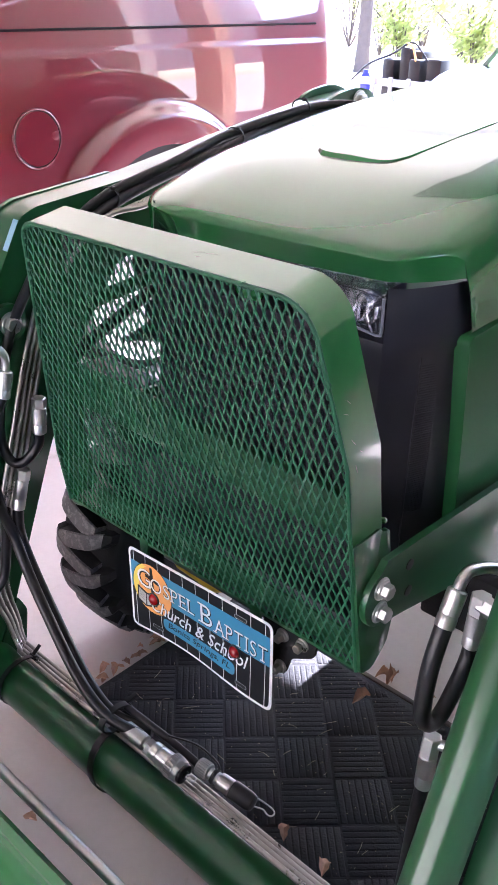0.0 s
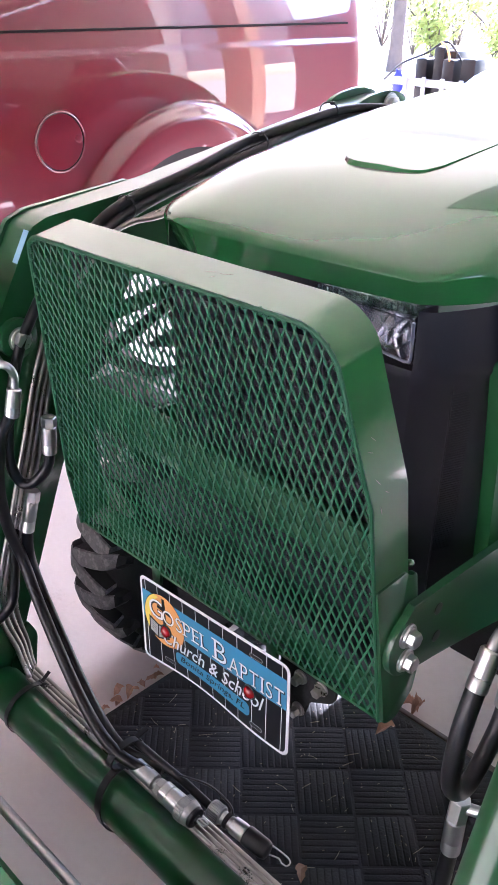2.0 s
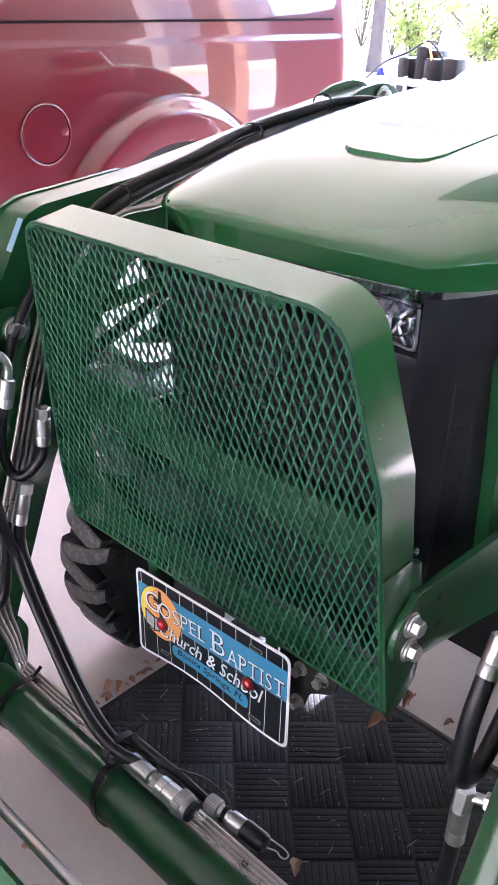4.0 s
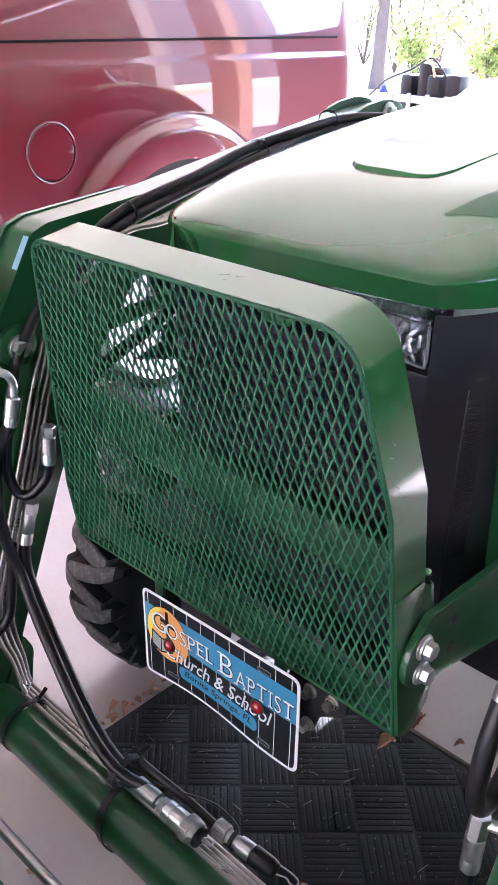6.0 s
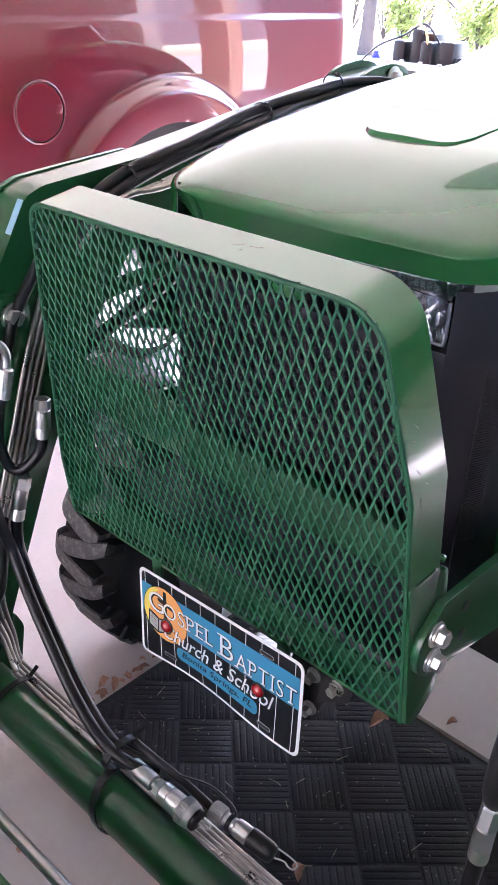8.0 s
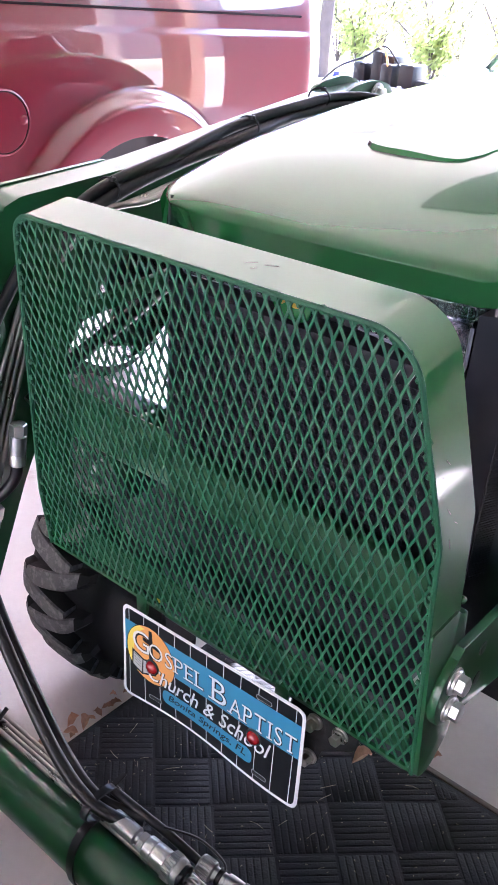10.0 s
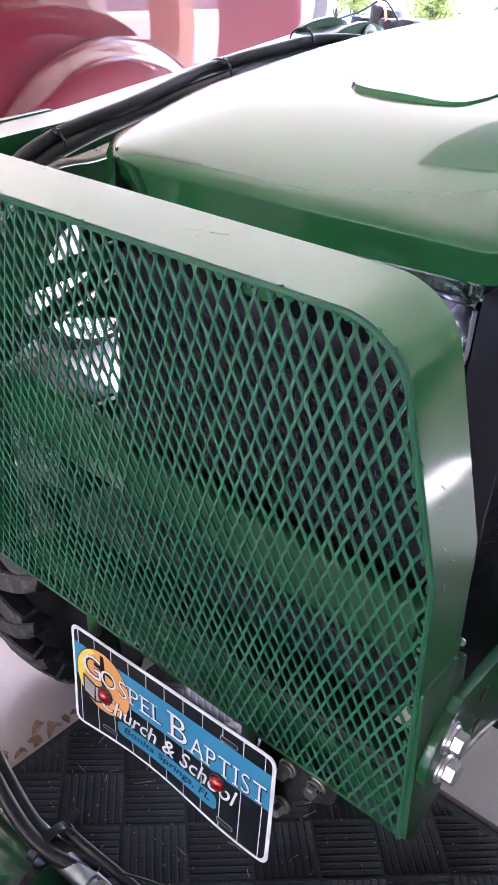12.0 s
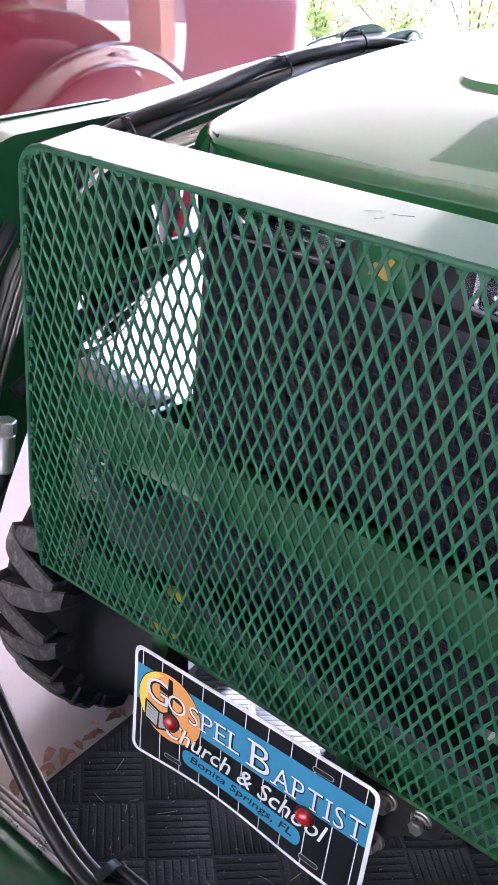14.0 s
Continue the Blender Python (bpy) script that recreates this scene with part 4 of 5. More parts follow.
# ---- front tyre ----
def tyre(centre, R, W, parent, thing_name="front_tyre", N=18):
    c = Vector(centre)
    prof = [(-0.5, 0.60), (-0.52, 0.70), (-0.515, 0.80), (-0.46, 0.845), (-0.30, 0.875), (0.0, 0.885), (0.30, 0.875), (0.46, 0.845), (0.515, 0.80), (0.52, 0.70), (0.5, 0.60)]
    t = part(thing_name, bm_lathe([(W * a, R * r) for a, r in prof], c, c + Vector((1, 0, 0)), 56), TYRE, parent, "dusty black lugged tractor tyre", 60)
    bm0 = bmesh.new()
    # one chevron bar, half the width, curving back over the shoulder
    n, rows = 12, []
    for k in range(n):
        f = k / (n - 1)
        x = W * (-0.30 + 0.775 * f)
        ang = radians(9.0 * f ** 1.8)
        edge = max(0.0, f - 0.66) / 0.34
        tip = max(0.0, 0.25 - f) / 0.25
        r1 = R * (1.0 - 0.010 * f * f - 0.085 * edge ** 2.4 - 0.02 * tip)
        r0 = R * (0.875 - 0.050 * edge ** 2)
        half = 0.0195 * (1.1 - 0.55 * edge ** 4 - 0.45 * tip) * (R / 0.3) ** 0.6 / R
        rows.append([bm0.verts.new((x, r * math.sin(ang + e * half), r * math.cos(ang + e * half))) for e, r in ((-1.3, r0), (-0.95, r1 - 0.004), (-0.78, r1), (0.78, r1), (0.95, r1 - 0.004), (1.3, r0))])
    for p, q in zip(rows, rows[1:]):
        for k in range(5):
            bm0.faces.new((p[k], p[k + 1], q[k + 1], q[k]))
    bm0.faces.new(rows[0][::-1])
    bm0.faces.new(rows[-1])
    bmesh.ops.recalc_face_normals(bm0, faces=bm0.faces)
    base = bpy.data.meshes.new("lug")
    bm0.to_mesh(base)
    bm0.free()
    flip = base.copy()
    flip.transform(Matrix.Diagonal((-1, 1, 1, 1)))
    flip.flip_normals()
    for me in (base, flip):
        me.materials.append(TYRE)
        me.materials.append(TREAD)
        # tops carry dust; sides stay near-black, with the shade put into the colour
        for p in me.polygons:
            top = sum(math.hypot(me.vertices[v].co.y, me.vertices[v].co.z) for v in p.vertices) / len(p.vertices)
            p.material_index = 1 if top > 0.935 * R else 0
        me.shade_smooth()
        me.set_sharp_from_angle(angle=radians(30))
    for k in range(N):
        for me, shift in ((base, 0.0), (flip, 0.5)):
            ob = new("lug", me)
            ob.parent = t
            ob.matrix_local = Matrix.Translation(c) @ Matrix.Rotation(2 * math.pi * (k + shift) / N, 4, "X")
    part("rim", bm_lathe([(-0.40 * W, R * 0.60), (-0.36 * W, R * 0.62), (-0.30 * W, R * 0.54), (-0.1 * W, R * 0.50), (0.1 * W, R * 0.5), (0.30 * W, R * 0.54), (0.36 * W, R * 0.62), (0.40 * W, R * 0.60)], c, c + Vector((1, 0, 0)), 40), YELLOW, t, "yellow painted steel rim")
    return t


tyre((-0.560, 0.455, 0.291), 0.292, 0.185, tractor)
tyre((0.575, 0.455, 0.295), 0.300, 0.185, tractor)

# ---- the tractor's rear: tyres, fenders, dash, wheel, seat ----
tyre((-0.62, 1.95, 0.56), 0.56, 0.30, tractor, "rear_tyre", 24)
tyre((0.62, 1.95, 0.56), 0.56, 0.30, tractor, "rear_tyre", 24)


def fender(s):
    bm = bmesh.new()
    rows = []
    for k in range(13):
        a = radians(20 + 130 * k / 12)
        y, z = 1.95 - 0.64 * math.cos(a), 0.56 + 0.64 * math.sin(a)
        rows.append([bm.verts.new((s * x, y, z + dz)) for x, dz in ((0.475, 0), (0.76, 0), (0.775, -0.012), (0.775, -0.018), (0.76, -0.006), (0.475, -0.006))])
    for p, q in zip(rows, rows[1:]):
        for k in range(6):
            bm.faces.new((p[k], p[(k + 1) % 6], q[(k + 1) % 6], q[k]))
    bm.faces.new(rows[0])
    bm.faces.new(rows[-1][::-1])
    return bm


for s in (1, -1):
    part("fender", fender(s), HOOD, tractor, "green rear fender", 40)
part("grab_handle", bm_pipe([(-0.745, 1.95, 1.14), (-0.72, 1.95, 1.18), (-0.60, 1.95, 1.33), (-0.55, 1.95, 1.39)], 0.008, 10), GREY, tractor, "thin grey grab rod")
part("fender_lamp", bm_box((0.10, 0.06, 0.05), (-0.79, 1.95, 1.150), 0.02), TIE, tractor, "black fender lamp housing")
part("dash", bm_box((0.40, 0.22, 0.42), (0, 1.52, 1.05), 0.04), PLASTIC, tractor, "black dash console")
part("platform", bm_box((0.60, 0.75, 0.04), (0, 1.70, 0.50), 0.01), PLASTIC, tractor, "black operator platform")
wheel_turn = Matrix.Translation((0.0, 1.66, 1.30)) @ Matrix.Rotation(radians(-32), 4, "X")
part("steering_wheel", bm_pipe([wheel_turn @ Vector((0.175 * math.cos(a), 0.175 * math.sin(a), 0)) for a in (2 * math.pi * k / 40 for k in range(41))], 0.013, 10, bm_pipe([wheel_turn @ Vector((-0.17, 0, 0)), wheel_turn @ Vector((0, 0, -0.03)), wheel_turn @ Vector((0.17, 0, 0))], 0.010, 8), False), PLASTIC, tractor, "black steering wheel", 60)
part("steering_column", bm_lathe([(0, 0.03), (0.25, 0.035)], wheel_turn @ Vector((0, 0, -0.02)), wheel_turn @ Vector((0, 0, -1)), 16), PLASTIC, tractor)
part("seat_cushion", bm_box((0.46, 0.44, 0.12), (0, 2.08, 0.92), 0.05), TIE, tractor, "black seat cushion")
part("seat_back", bm_box((0.44, 0.12, 0.42), (0, 2.32, 1.16), 0.05, Matrix.Rotation(radians(-10), 4, "X")), TIE, tractor, "black seat back")
# made-up box: blocks the sun from the floor on the right
part("battery_box", bm_box((0.26, 0.30, 0.42), (0.325, 1.20, 0.52), 0.02), PLASTIC, tractor, "black box added beside the gearbox to keep sun off the floor")
part("gearbox", bm_box((0.36, 1.35, 0.42), (0, 1.55, 0.56), 0.03), GREEN, tractor, "green gearbox housing")

# ---- loader ----
ARM = rounded([(0.94, 1.205), (0.785, 1.190), (0.30, 1.110), (0.080, 1.088), (0.050, 1.076), (-0.024, 0.945), (-0.215, 0.33), (-0.175, 0.20), (-0.07, 0.20), (-0.045, 0.37), (0.063, 0.655), (0.150, 0.845), (0.24, 0.965), (0.40, 1.022), (0.80, 1.10), (0.94, 1.12)], 0.009)
ARM_W = 0.058
GUSSET = rounded([(0.286, 1.100), (0.283, 1.1095), (0.078, 1.0905), (0.045, 1.078), (-0.030, 0.955), (-0.05, 0.88), (0.06, 0.86), (0.28, 1.0)], 0.005)
for s in (1, -1):
    x_in = 0.52 if s > 0 else -0.45
    arm = part("loader_arm", bm_plate(ARM, ARM_W * s, in_yz(x_in), 0.003), GREEN, tractor, "green welded box-section loader arm", 30)
    part("gusset_plate", bm_plate(GUSSET, 0.010 * s, in_yz(x_in + s * ARM_W), 0.002), GREEN, arm, "green knee plate")
    part("pin_boss", bm_lathe([(0, 0.032), (0.012, 0.032), (0.014, 0.029)], (x_in, 0.004, 0.915), (x_in - s, 0.004, 0.915), 28), GREEN, arm)
    hex_bolt(tractor, (x_in - s * 0.013, 0.004, 0.915), (-s, 0, 0), 0.012, "large zinc-plated pivot bolt")
    part("lower_tab", bm_plate(rounded([(-0.12, 0.23), (-0.040, 0.235), (-0.024, 0.345), (-0.042, 0.385)], 0.012), 0.008 * s, in_yz(x_in - s * 0.004), 0.001), GREEN, arm)
    # bucket cylinder beside the arm
    cx = x_in - s * 0.022 if s > 0 else x_in - 0.03
    part("cylinder", bm_lathe([(0, 0.016), (0.01, 0.0265), (0.012, 0.0275), (0.50, 0.0275), (0.505, 0.030), (0.53, 0.030), (0.535, 0.014), (0.70, 0.014)], (cx, -0.025, 1.02), (cx, -0.250, 0.37), 32), GREEN, tractor, "glossy green hydraulic bucket cylinder")
    # pivot bracket at the rear end
    for d in (-0.012, ARM_W + 0.004):
        part("pivot_plate", bm_plate(rounded([(0.83, 1.08), (0.98, 1.05), (0.985, 1.165), (0.97, 1.205), (0.91, 1.218), (0.84, 1.208), (0.80, 1.192)], 0.03), 0.008 * s, in_yz(x_in + s * d), 0.001), GREEN, tractor, "green loader mast plate")
    hex_bolt(tractor, (x_in - s * 0.014, 0.915, 1.188), (-s, 0, 0), 0.014)
    part("mast", bm_plate(rounded([(0.87, 0.35), (1.04, 0.35), (1.00, 1.08), (0.85, 1.08)], 0.02), 0.05 * s, in_yz(x_in + s * 0.004), 0.004), GREEN, tractor, "green loader mast upright")

XL, XR = -0.45, 0.52
part("decal", bm_box((0.013, 0.052, 0.0008), (-0.457, 0.0345, 1.0495), 0, Matrix.Rotation(math.atan2(0.131, 0.074), 4, "X")), DECAL, tractor, "pale blue sticker on the arm")
TY, TZ, TR = -0.107, 0.266, 0.040
part("torque_tube", bm_lathe([(0, TR), (XR - XL + 0.02, TR)], (XL - 0.01, TY, TZ), (XR, TY, TZ), 40), GREEN, tractor, "green round loader cross tube")

# steel lines along the tube, up the inner side of the left arm, and along its top
for k in range(4):
    yy, zz = TY + 0.024 + k * 0.0105, TZ + TR + 0.002 - k * 0.0052
    dy = 0.0115 * (k - 1.5)
    x0 = XL + 0.010
    pts = [(XR - 0.02, yy, zz), (0.10, yy, zz), (x0 + 0.075 - dy, yy, zz), (x0 + 0.030 - dy, yy + 0.002, zz + 0.006), (x0 + 0.006 - dy * 0.5, yy + 0.004, zz + 0.045), (x0, -0.078 + dy, 0.455), (x0, -0.028 + dy, 0.622), (x0, 0.008 + dy, 0.737), (x0, 0.046 + dy, 0.857), (x0 + 0.006, 0.095 + dy, 0.975), (x0 + 0.035, 0.17 + dy, 1.052 + 0.004 * k), (x0 + 0.040 + 0.007 * k, 0.26, 1.078), (x0 + 0.040 + 0.007 * k, 0.52, 1.128), (x0 + 0.040 + 0.007 * k, 0.95, 1.19)]
    part("hydraulic_line", bm_pipe(pts, 0.0042, 10), TUBE, tractor, "bare steel hydraulic line", 60)


def zip_tie(points, tail, r=0.0022):
    bm = bm_pipe(points, r, 6, None)
    bm_pipe(tail, r * 0.8, 5, bm)
    d = Vector(points[0])
    bm_box((0.008, 0.007, 0.006), d, 0.001, None, bm)
    return part("cable_tie", bm, TIE, tractor, "black nylon cable tie", 60)


def strap(cx, ry, rz, y, z, width=0.008, th=0.0018, head=1.0, skew=0.0):
    """A flat nylon strap round the tube or a bundle, with its head and cut tail."""
    bm = bmesh.new()
    rows, n = [], 28
    for k in range(n):
        a = 2 * math.pi * k / n
        c, d = math.cos(a), math.sin(a)
        rows.append([bm.verts.new((cx + skew * d + e * width / 2, y + (ry + f * th) * c, z + (rz + f * th) * d)) for e, f in ((-1, 0), (1, 0), (1, 1), (-1, 1))])
    for k in range(n):
        p, q = rows[k], rows[(k + 1) % n]
        for e in range(4):
            bm.faces.new((p[e], p[(e + 1) % 4], q[(e + 1) % 4], q[e]))
    hy, hz = y + ry * math.cos(head), z + rz * math.sin(head)
    bm_box((width * 1.4, 0.010, 0.008), (cx + skew * math.sin(head), hy, hz), 0.0015, Matrix.Rotation(head - 1.57, 4, "X"), bm)
    bm_box((width * 0.7, 0.003, 0.022), (cx + skew * math.sin(head), hy + 0.008, hz + 0.010), 0.0008, Matrix.Rotation(head - 1.9, 4, "X"), bm)
    return part("cable_tie", bm, TIE, tractor, "black nylon cable tie", 40)


strap(-0.365, TR + 0.010, TR + 0.006, TY + 0.008, TZ + 0.003, 0.010, head=1.0)
strap(-0.098, TR + 0.012, TR + 0.012, TY + 0.008, TZ + 0.006, 0.013, 0.0024, head=1.3, skew=-0.012)
strap(-0.112, 0.030, 0.019, -0.084, 0.343, 0.012, 0.003, head=0.5)

# hoses and fittings on the left
def sleeve(a, b, parent=None, r=0.0115, L=None):
    """A crimped steel hose end from a towards b."""
    L = L or (Vector(b) - Vector(a)).length
    prof = [(0, r * 0.8), (0.002, r), (L * 0.62, r), (L * 0.64, r * 0.92), (L * 0.70, r * 1.0), (L - 0.002, r), (L, r * 0.8)]
    bm = bm_lathe(prof, a, b, 20)
    return part("hose_sleeve", bm, STEEL, parent or tractor, "crimped zinc-plated hose end", 40)


def nut(a, b, r=0.0125, parent=None):
    L = (Vector(b) - Vector(a)).length
    return part("hex_nut", bm_lathe([(0, r * 0.9), (0.0015, r), (L - 0.0015, r), (L, r * 0.9)], a, b, 6), STEEL, parent or tractor, "", 25)


def hose(points, r=0.0085, label="black rubber hydraulic hose"):
    return part("hose", bm_pipe(points, r, 14, None, True, 10), RUBBER, tractor, label, 60)


# elbow by the knee and its hose
part("elbow", bm_pipe([(-0.440, -0.046, 0.893), (-0.420, -0.044, 0.893), (-0.411, -0.036, 0.888), (-0.410, -0.029, 0.872), (-0.410, -0.031, 0.848)], 0.0065, 12), STEEL, tractor, "bent zinc-plated elbow fitting", 60)
nut((-0.448, -0.047, 0.893), (-0.426, -0.045, 0.893))
sleeve((-0.410, -0.031, 0.852), (-0.410, -0.042, 0.806))
hose([(-0.410, -0.041, 0.812), (-0.410, -0.064, 0.777), (-0.410, -0.078, 0.70), (-0.408, -0.074, 0.62), (-0.395, -0.062, 0.555), (-0.36, -0.066, 0.505), (-0.30, -0.078, 0.460), (-0.20, -0.095, 0.392), (-0.12, -0.100, 0.358), (-0.055, -0.080, 0.341)], 0.0095)
sleeve((-0.400, -0.030, 0.655), (-0.400, -0.045, 0.600))
nut((-0.399, -0.026, 0.672), (-0.400, -0.030, 0.652))
hose([(-0.400, -0.044, 0.606), (-0.398, -0.048, 0.56), (-0.375, -0.050, 0.512), (-0.30, -0.060, 0.438), (-0.20, -0.076, 0.372), (-0.12, -0.082, 0.345), (-0.05, -0.058, 0.338)], 0.0095)
sleeve((-0.370, -0.002, 0.792), (-0.370, -0.006, 0.744))
nut((-0.370, -0.001, 0.808), (-0.370, -0.002, 0.790))
hose([(-0.370, -0.006, 0.750), (-0.374, -0.010, 0.720), (-0.392, -0.030, 0.690), (-0.410, -0.044, 0.695), (-0.418, -0.050, 0.745), (-0.425, -0.030, 0.83), (-0.430, 0.002, 0.912), (-0.430, 0.06, 1.0)])
hose([(-0.415, -0.060, 0.60), (-0.415, -0.072, 0.50), (-0.416, -0.088, 0.455), (-0.425, -0.13, 0.43), (-0.44, -0.20, 0.42)])

hose([(-0.425, 0.06, 0.80), (-0.42, 0.14, 0.848), (-0.42, 0.25, 0.892), (-0.42, 0.36, 0.935), (-0.40, 0.48, 0.965), (-0.30, 0.56, 0.96)], 0.0115, "black hose behind the mesh")

# quick couplers lying on the tube
def coupler(a, b, prof, name="quick_coupler", label="steel quick coupler", mat=STEEL, segs=24):
    return part(name, bm_lathe(prof, a, b, segs), mat, tractor, label, 30)


def ridges(a, b, r, d, L, n, mat, parent):
    """Fine ridges round a turned grip, from d to d + L along a-b."""
    m, bm = frame_along(a, b), None
    for k in range(n):
        t = 2 * math.pi * k / n
        bm = bm_box((0.0013, 0.0013, L), (0, 0, 0), 0, m @ Matrix.Translation((r * math.cos(t), r * math.sin(t), d + L / 2)), bm)
    return part("knurl", bm, mat, parent)


ca, cb = (-0.084, -0.086, 0.342), (0.056, -0.079, 0.330)
q = coupler(ca, cb, [(0, 0.0110), (0.002, 0.0128), (0.044, 0.0128), (0.046, 0.0085), (0.053, 0.0085)], label="knurled steel quick coupler on the cross tube", mat=ZINC)
m = frame_along(ca, cb)
part("hex_nut", bm_lathe([(0, 0.0128), (0.0015, 0.0138), (0.009, 0.0138), (0.0105, 0.0118)], m @ Vector((0, 0, 0.052)), m @ Vector((0, 0, 0.2)), 6), STEEL, q, "", 25)
part("barrel", bm_lathe([(0, 0.0125), (0.001, 0.0150), (0.014, 0.0152), (0.0148, 0.0140), (0.017, 0.0140), (0.0178, 0.0154), (0.037, 0.0156), (0.038, 0.0140)], m @ Vector((0, 0, 0.0625)), m @ Vector((0, 0, 0.2)), 28), STEEL, q, "bright turned steel barrel", 30)
part("collar", bm_lathe([(0, 0.0155), (0.0025, 0.0190), (0.016, 0.0198), (0.0175, 0.0188), (0.022, 0.0188), (0.026, 0.0172), (0.027, 0.0150)], m @ Vector((0, 0, 0.099)), m @ Vector((0, 0, 0.2)), 28), ZINC, q, "knurled steel release collar", 30)
ridges(ca, cb, 0.0195, 0.102, 0.012, 30, ZINC, q)
part("dust_plug", bm_lathe([(0, 0.0160), (0.004, 0.0165), (0.006, 0.0155), (0.0065, 0.007), (0.010, 0.0065)], m @ Vector((0, 0, 0.125)), m @ Vector((0, 0, 0.2)), 20), TIE, q, "black rubber dust plug")
part("plug_ring", bm_pipe([m @ Vector(p) for p in ((0, 0.003, 0.134), (0.004, 0.006, 0.142), (0.002, 0.008, 0.152), (-0.004, 0.006, 0.150), (-0.003, 0.003, 0.136))], 0.0016, 8), STEEL, q)
da, db = (0.038, -0.042, 0.316), (0.119, -0.033, 0.308)
q2 = coupler(da, db, [(0, 0.0115), (0.002, 0.0138), (0.022, 0.0138), (0.024, 0.0100), (0.042, 0.0100), (0.044, 0.0128), (0.050, 0.0134), (0.066, 0.0134), (0.068, 0.0115)], label="steel quick coupler tip with dust cap")
m = frame_along(da, db)
ridges(da, db, 0.0136, 0.004, 0.016, 24, STEEL, q2)
part("cap_strap", bm_lathe([(0, 0.0118), (0.001, 0.0132), (0.006, 0.0132), (0.007, 0.0118)], m @ Vector((0, 0, 0.030)), m @ Vector((0, 0, 0.2)), 20), TIE, q2, "black rubber strap ring")
part("dust_cap", bm_lathe([(0, 0.0145), (0.002, 0.0152), (0.034, 0.0146), (0.040, 0.0125), (0.042, 0.006)], m @ Vector((0, 0, 0.068)), m @ Vector((0, 0, 0.2)), 20), TIE, q2, "black rubber dust cap")
part("cap_ring", bm_pipe([m @ Vector(p) for p in ((0.008, 0.002, 0.094), (0.010, 0.004, 0.112), (0.010, 0.004, 0.134), (0.006, 0.004, 0.143), (-0.001, 0.003, 0.142), (-0.002, 0.002, 0.134), (0.001, 0.002, 0.126), (-0.003, 0.001, 0.112))], 0.0012, 8), STEEL, q2)
hose([(-0.11, -0.062, 0.352), (-0.06, -0.058, 0.346), (-0.01, -0.050, 0.334), (0.040, -0.042, 0.316)], 0.0065, "thin black hose beside the coupler")
part("lanyard", bm_pipe([(-0.02, -0.052, 0.345), (0.02, -0.030, 0.338), (0.052, -0.026, 0.332), (0.070, -0.028, 0.326), (0.074, -0.036, 0.318)], 0.0019, 6), TIE, tractor, "thin black cap lanyard", 60)

# fittings and looping hose on the right
part("elbow", bm_pipe([(0.460, 0.020, 0.872), (0.440, -0.012, 0.890), (0.431, -0.042, 0.899), (0.430, -0.057, 0.896), (0.430, -0.066, 0.884)], 0.0062, 12), STEEL, tractor, "bent zinc-plated elbow fitting", 60)
nut((0.470, 0.034, 0.864), (0.452, 0.008, 0.880), 0.012)
sleeve((0.430, -0.064, 0.888), (0.430, -0.083, 0.850), r=0.0104)
hose([(0.430, -0.081, 0.856), (0.430, -0.098, 0.806), (0.430, -0.100, 0.752), (0.430, -0.085, 0.722), (0.430, -0.062, 0.712), (0.430, -0.042, 0.724), (0.430, -0.012, 0.763), (0.430, -0.008, 0.802)], 0.0094)
sleeve((0.430, -0.006, 0.824), (0.430, -0.010, 0.780), r=0.0108)
nut((0.430, -0.004, 0.846), (0.430, -0.006, 0.822), 0.012)
nut((0.430, -0.005, 0.836), (0.480, -0.012, 0.836), 0.0115)
nut((0.410, -0.022, 0.640), (0.410, -0.026, 0.612), 0.0118)
part("elbow", bm_pipe([(0.408, -0.023, 0.628), (0.430, -0.018, 0.633), (0.470, -0.014, 0.642)], 0.0066, 14), STEEL, tractor, "zinc-plated elbow branch", 60)
nut((0.432, -0.0178, 0.6335), (0.452, -0.0158, 0.638), 0.0112)
nut((0.455, -0.0155, 0.6387), (0.482, -0.0128, 0.6447), 0.0098)
sleeve((0.410, -0.026, 0.614), (0.410, -0.026, 0.560), r=0.0112)
hose([(0.410, -0.026, 0.566), (0.410, -0.032, 0.507), (0.410, -0.037, 0.40), (0.412, -0.05, 0.30)], 0.0094)

# hoses lying along the left arm's top
for k, (dx, dz, r) in enumerate(((0.018, 0.000, 0.0098), (0.038, -0.004, 0.0096), (0.029, 0.011, 0.0092))):
    w = (-1) ** k * 0.005
    hose([(-0.43 + dx * 0.5, 0.085, 1.000), (XL + dx, 0.14, 1.050 + dz), (XL + dx, 0.21, 1.085 + dz), (XL + dx + w, 0.345, 1.117 + dz), (XL + dx - w, 0.485, 1.147 + dz), (XL + dx + w, 0.62, 1.170 + dz), (XL + dx + 0.012, 0.74, 1.183 + dz), (XL + dx + 0.05, 0.84, 1.178 + dz), (XL + dx + 0.10, 0.94, 1.14 + dz), (XL + dx + 0.13, 1.02, 1.08)], r, "thick black hydraulic hose along the loader arm")
for yy, z in ((0.21, 1.088), (0.51, 1.155), (0.70, 1.192)):
    zip_tie([(XL + 0.029 + 0.0225 * math.cos(a), yy, z + 0.001 + 0.0165 * math.sin(a)) for a in (2 * math.pi * k / 14 + 1.2 for k in range(15))], [(XL + 0.035, yy, z + 0.016), (XL + 0.040, yy - 0.005, z + 0.021)], 0.0016)


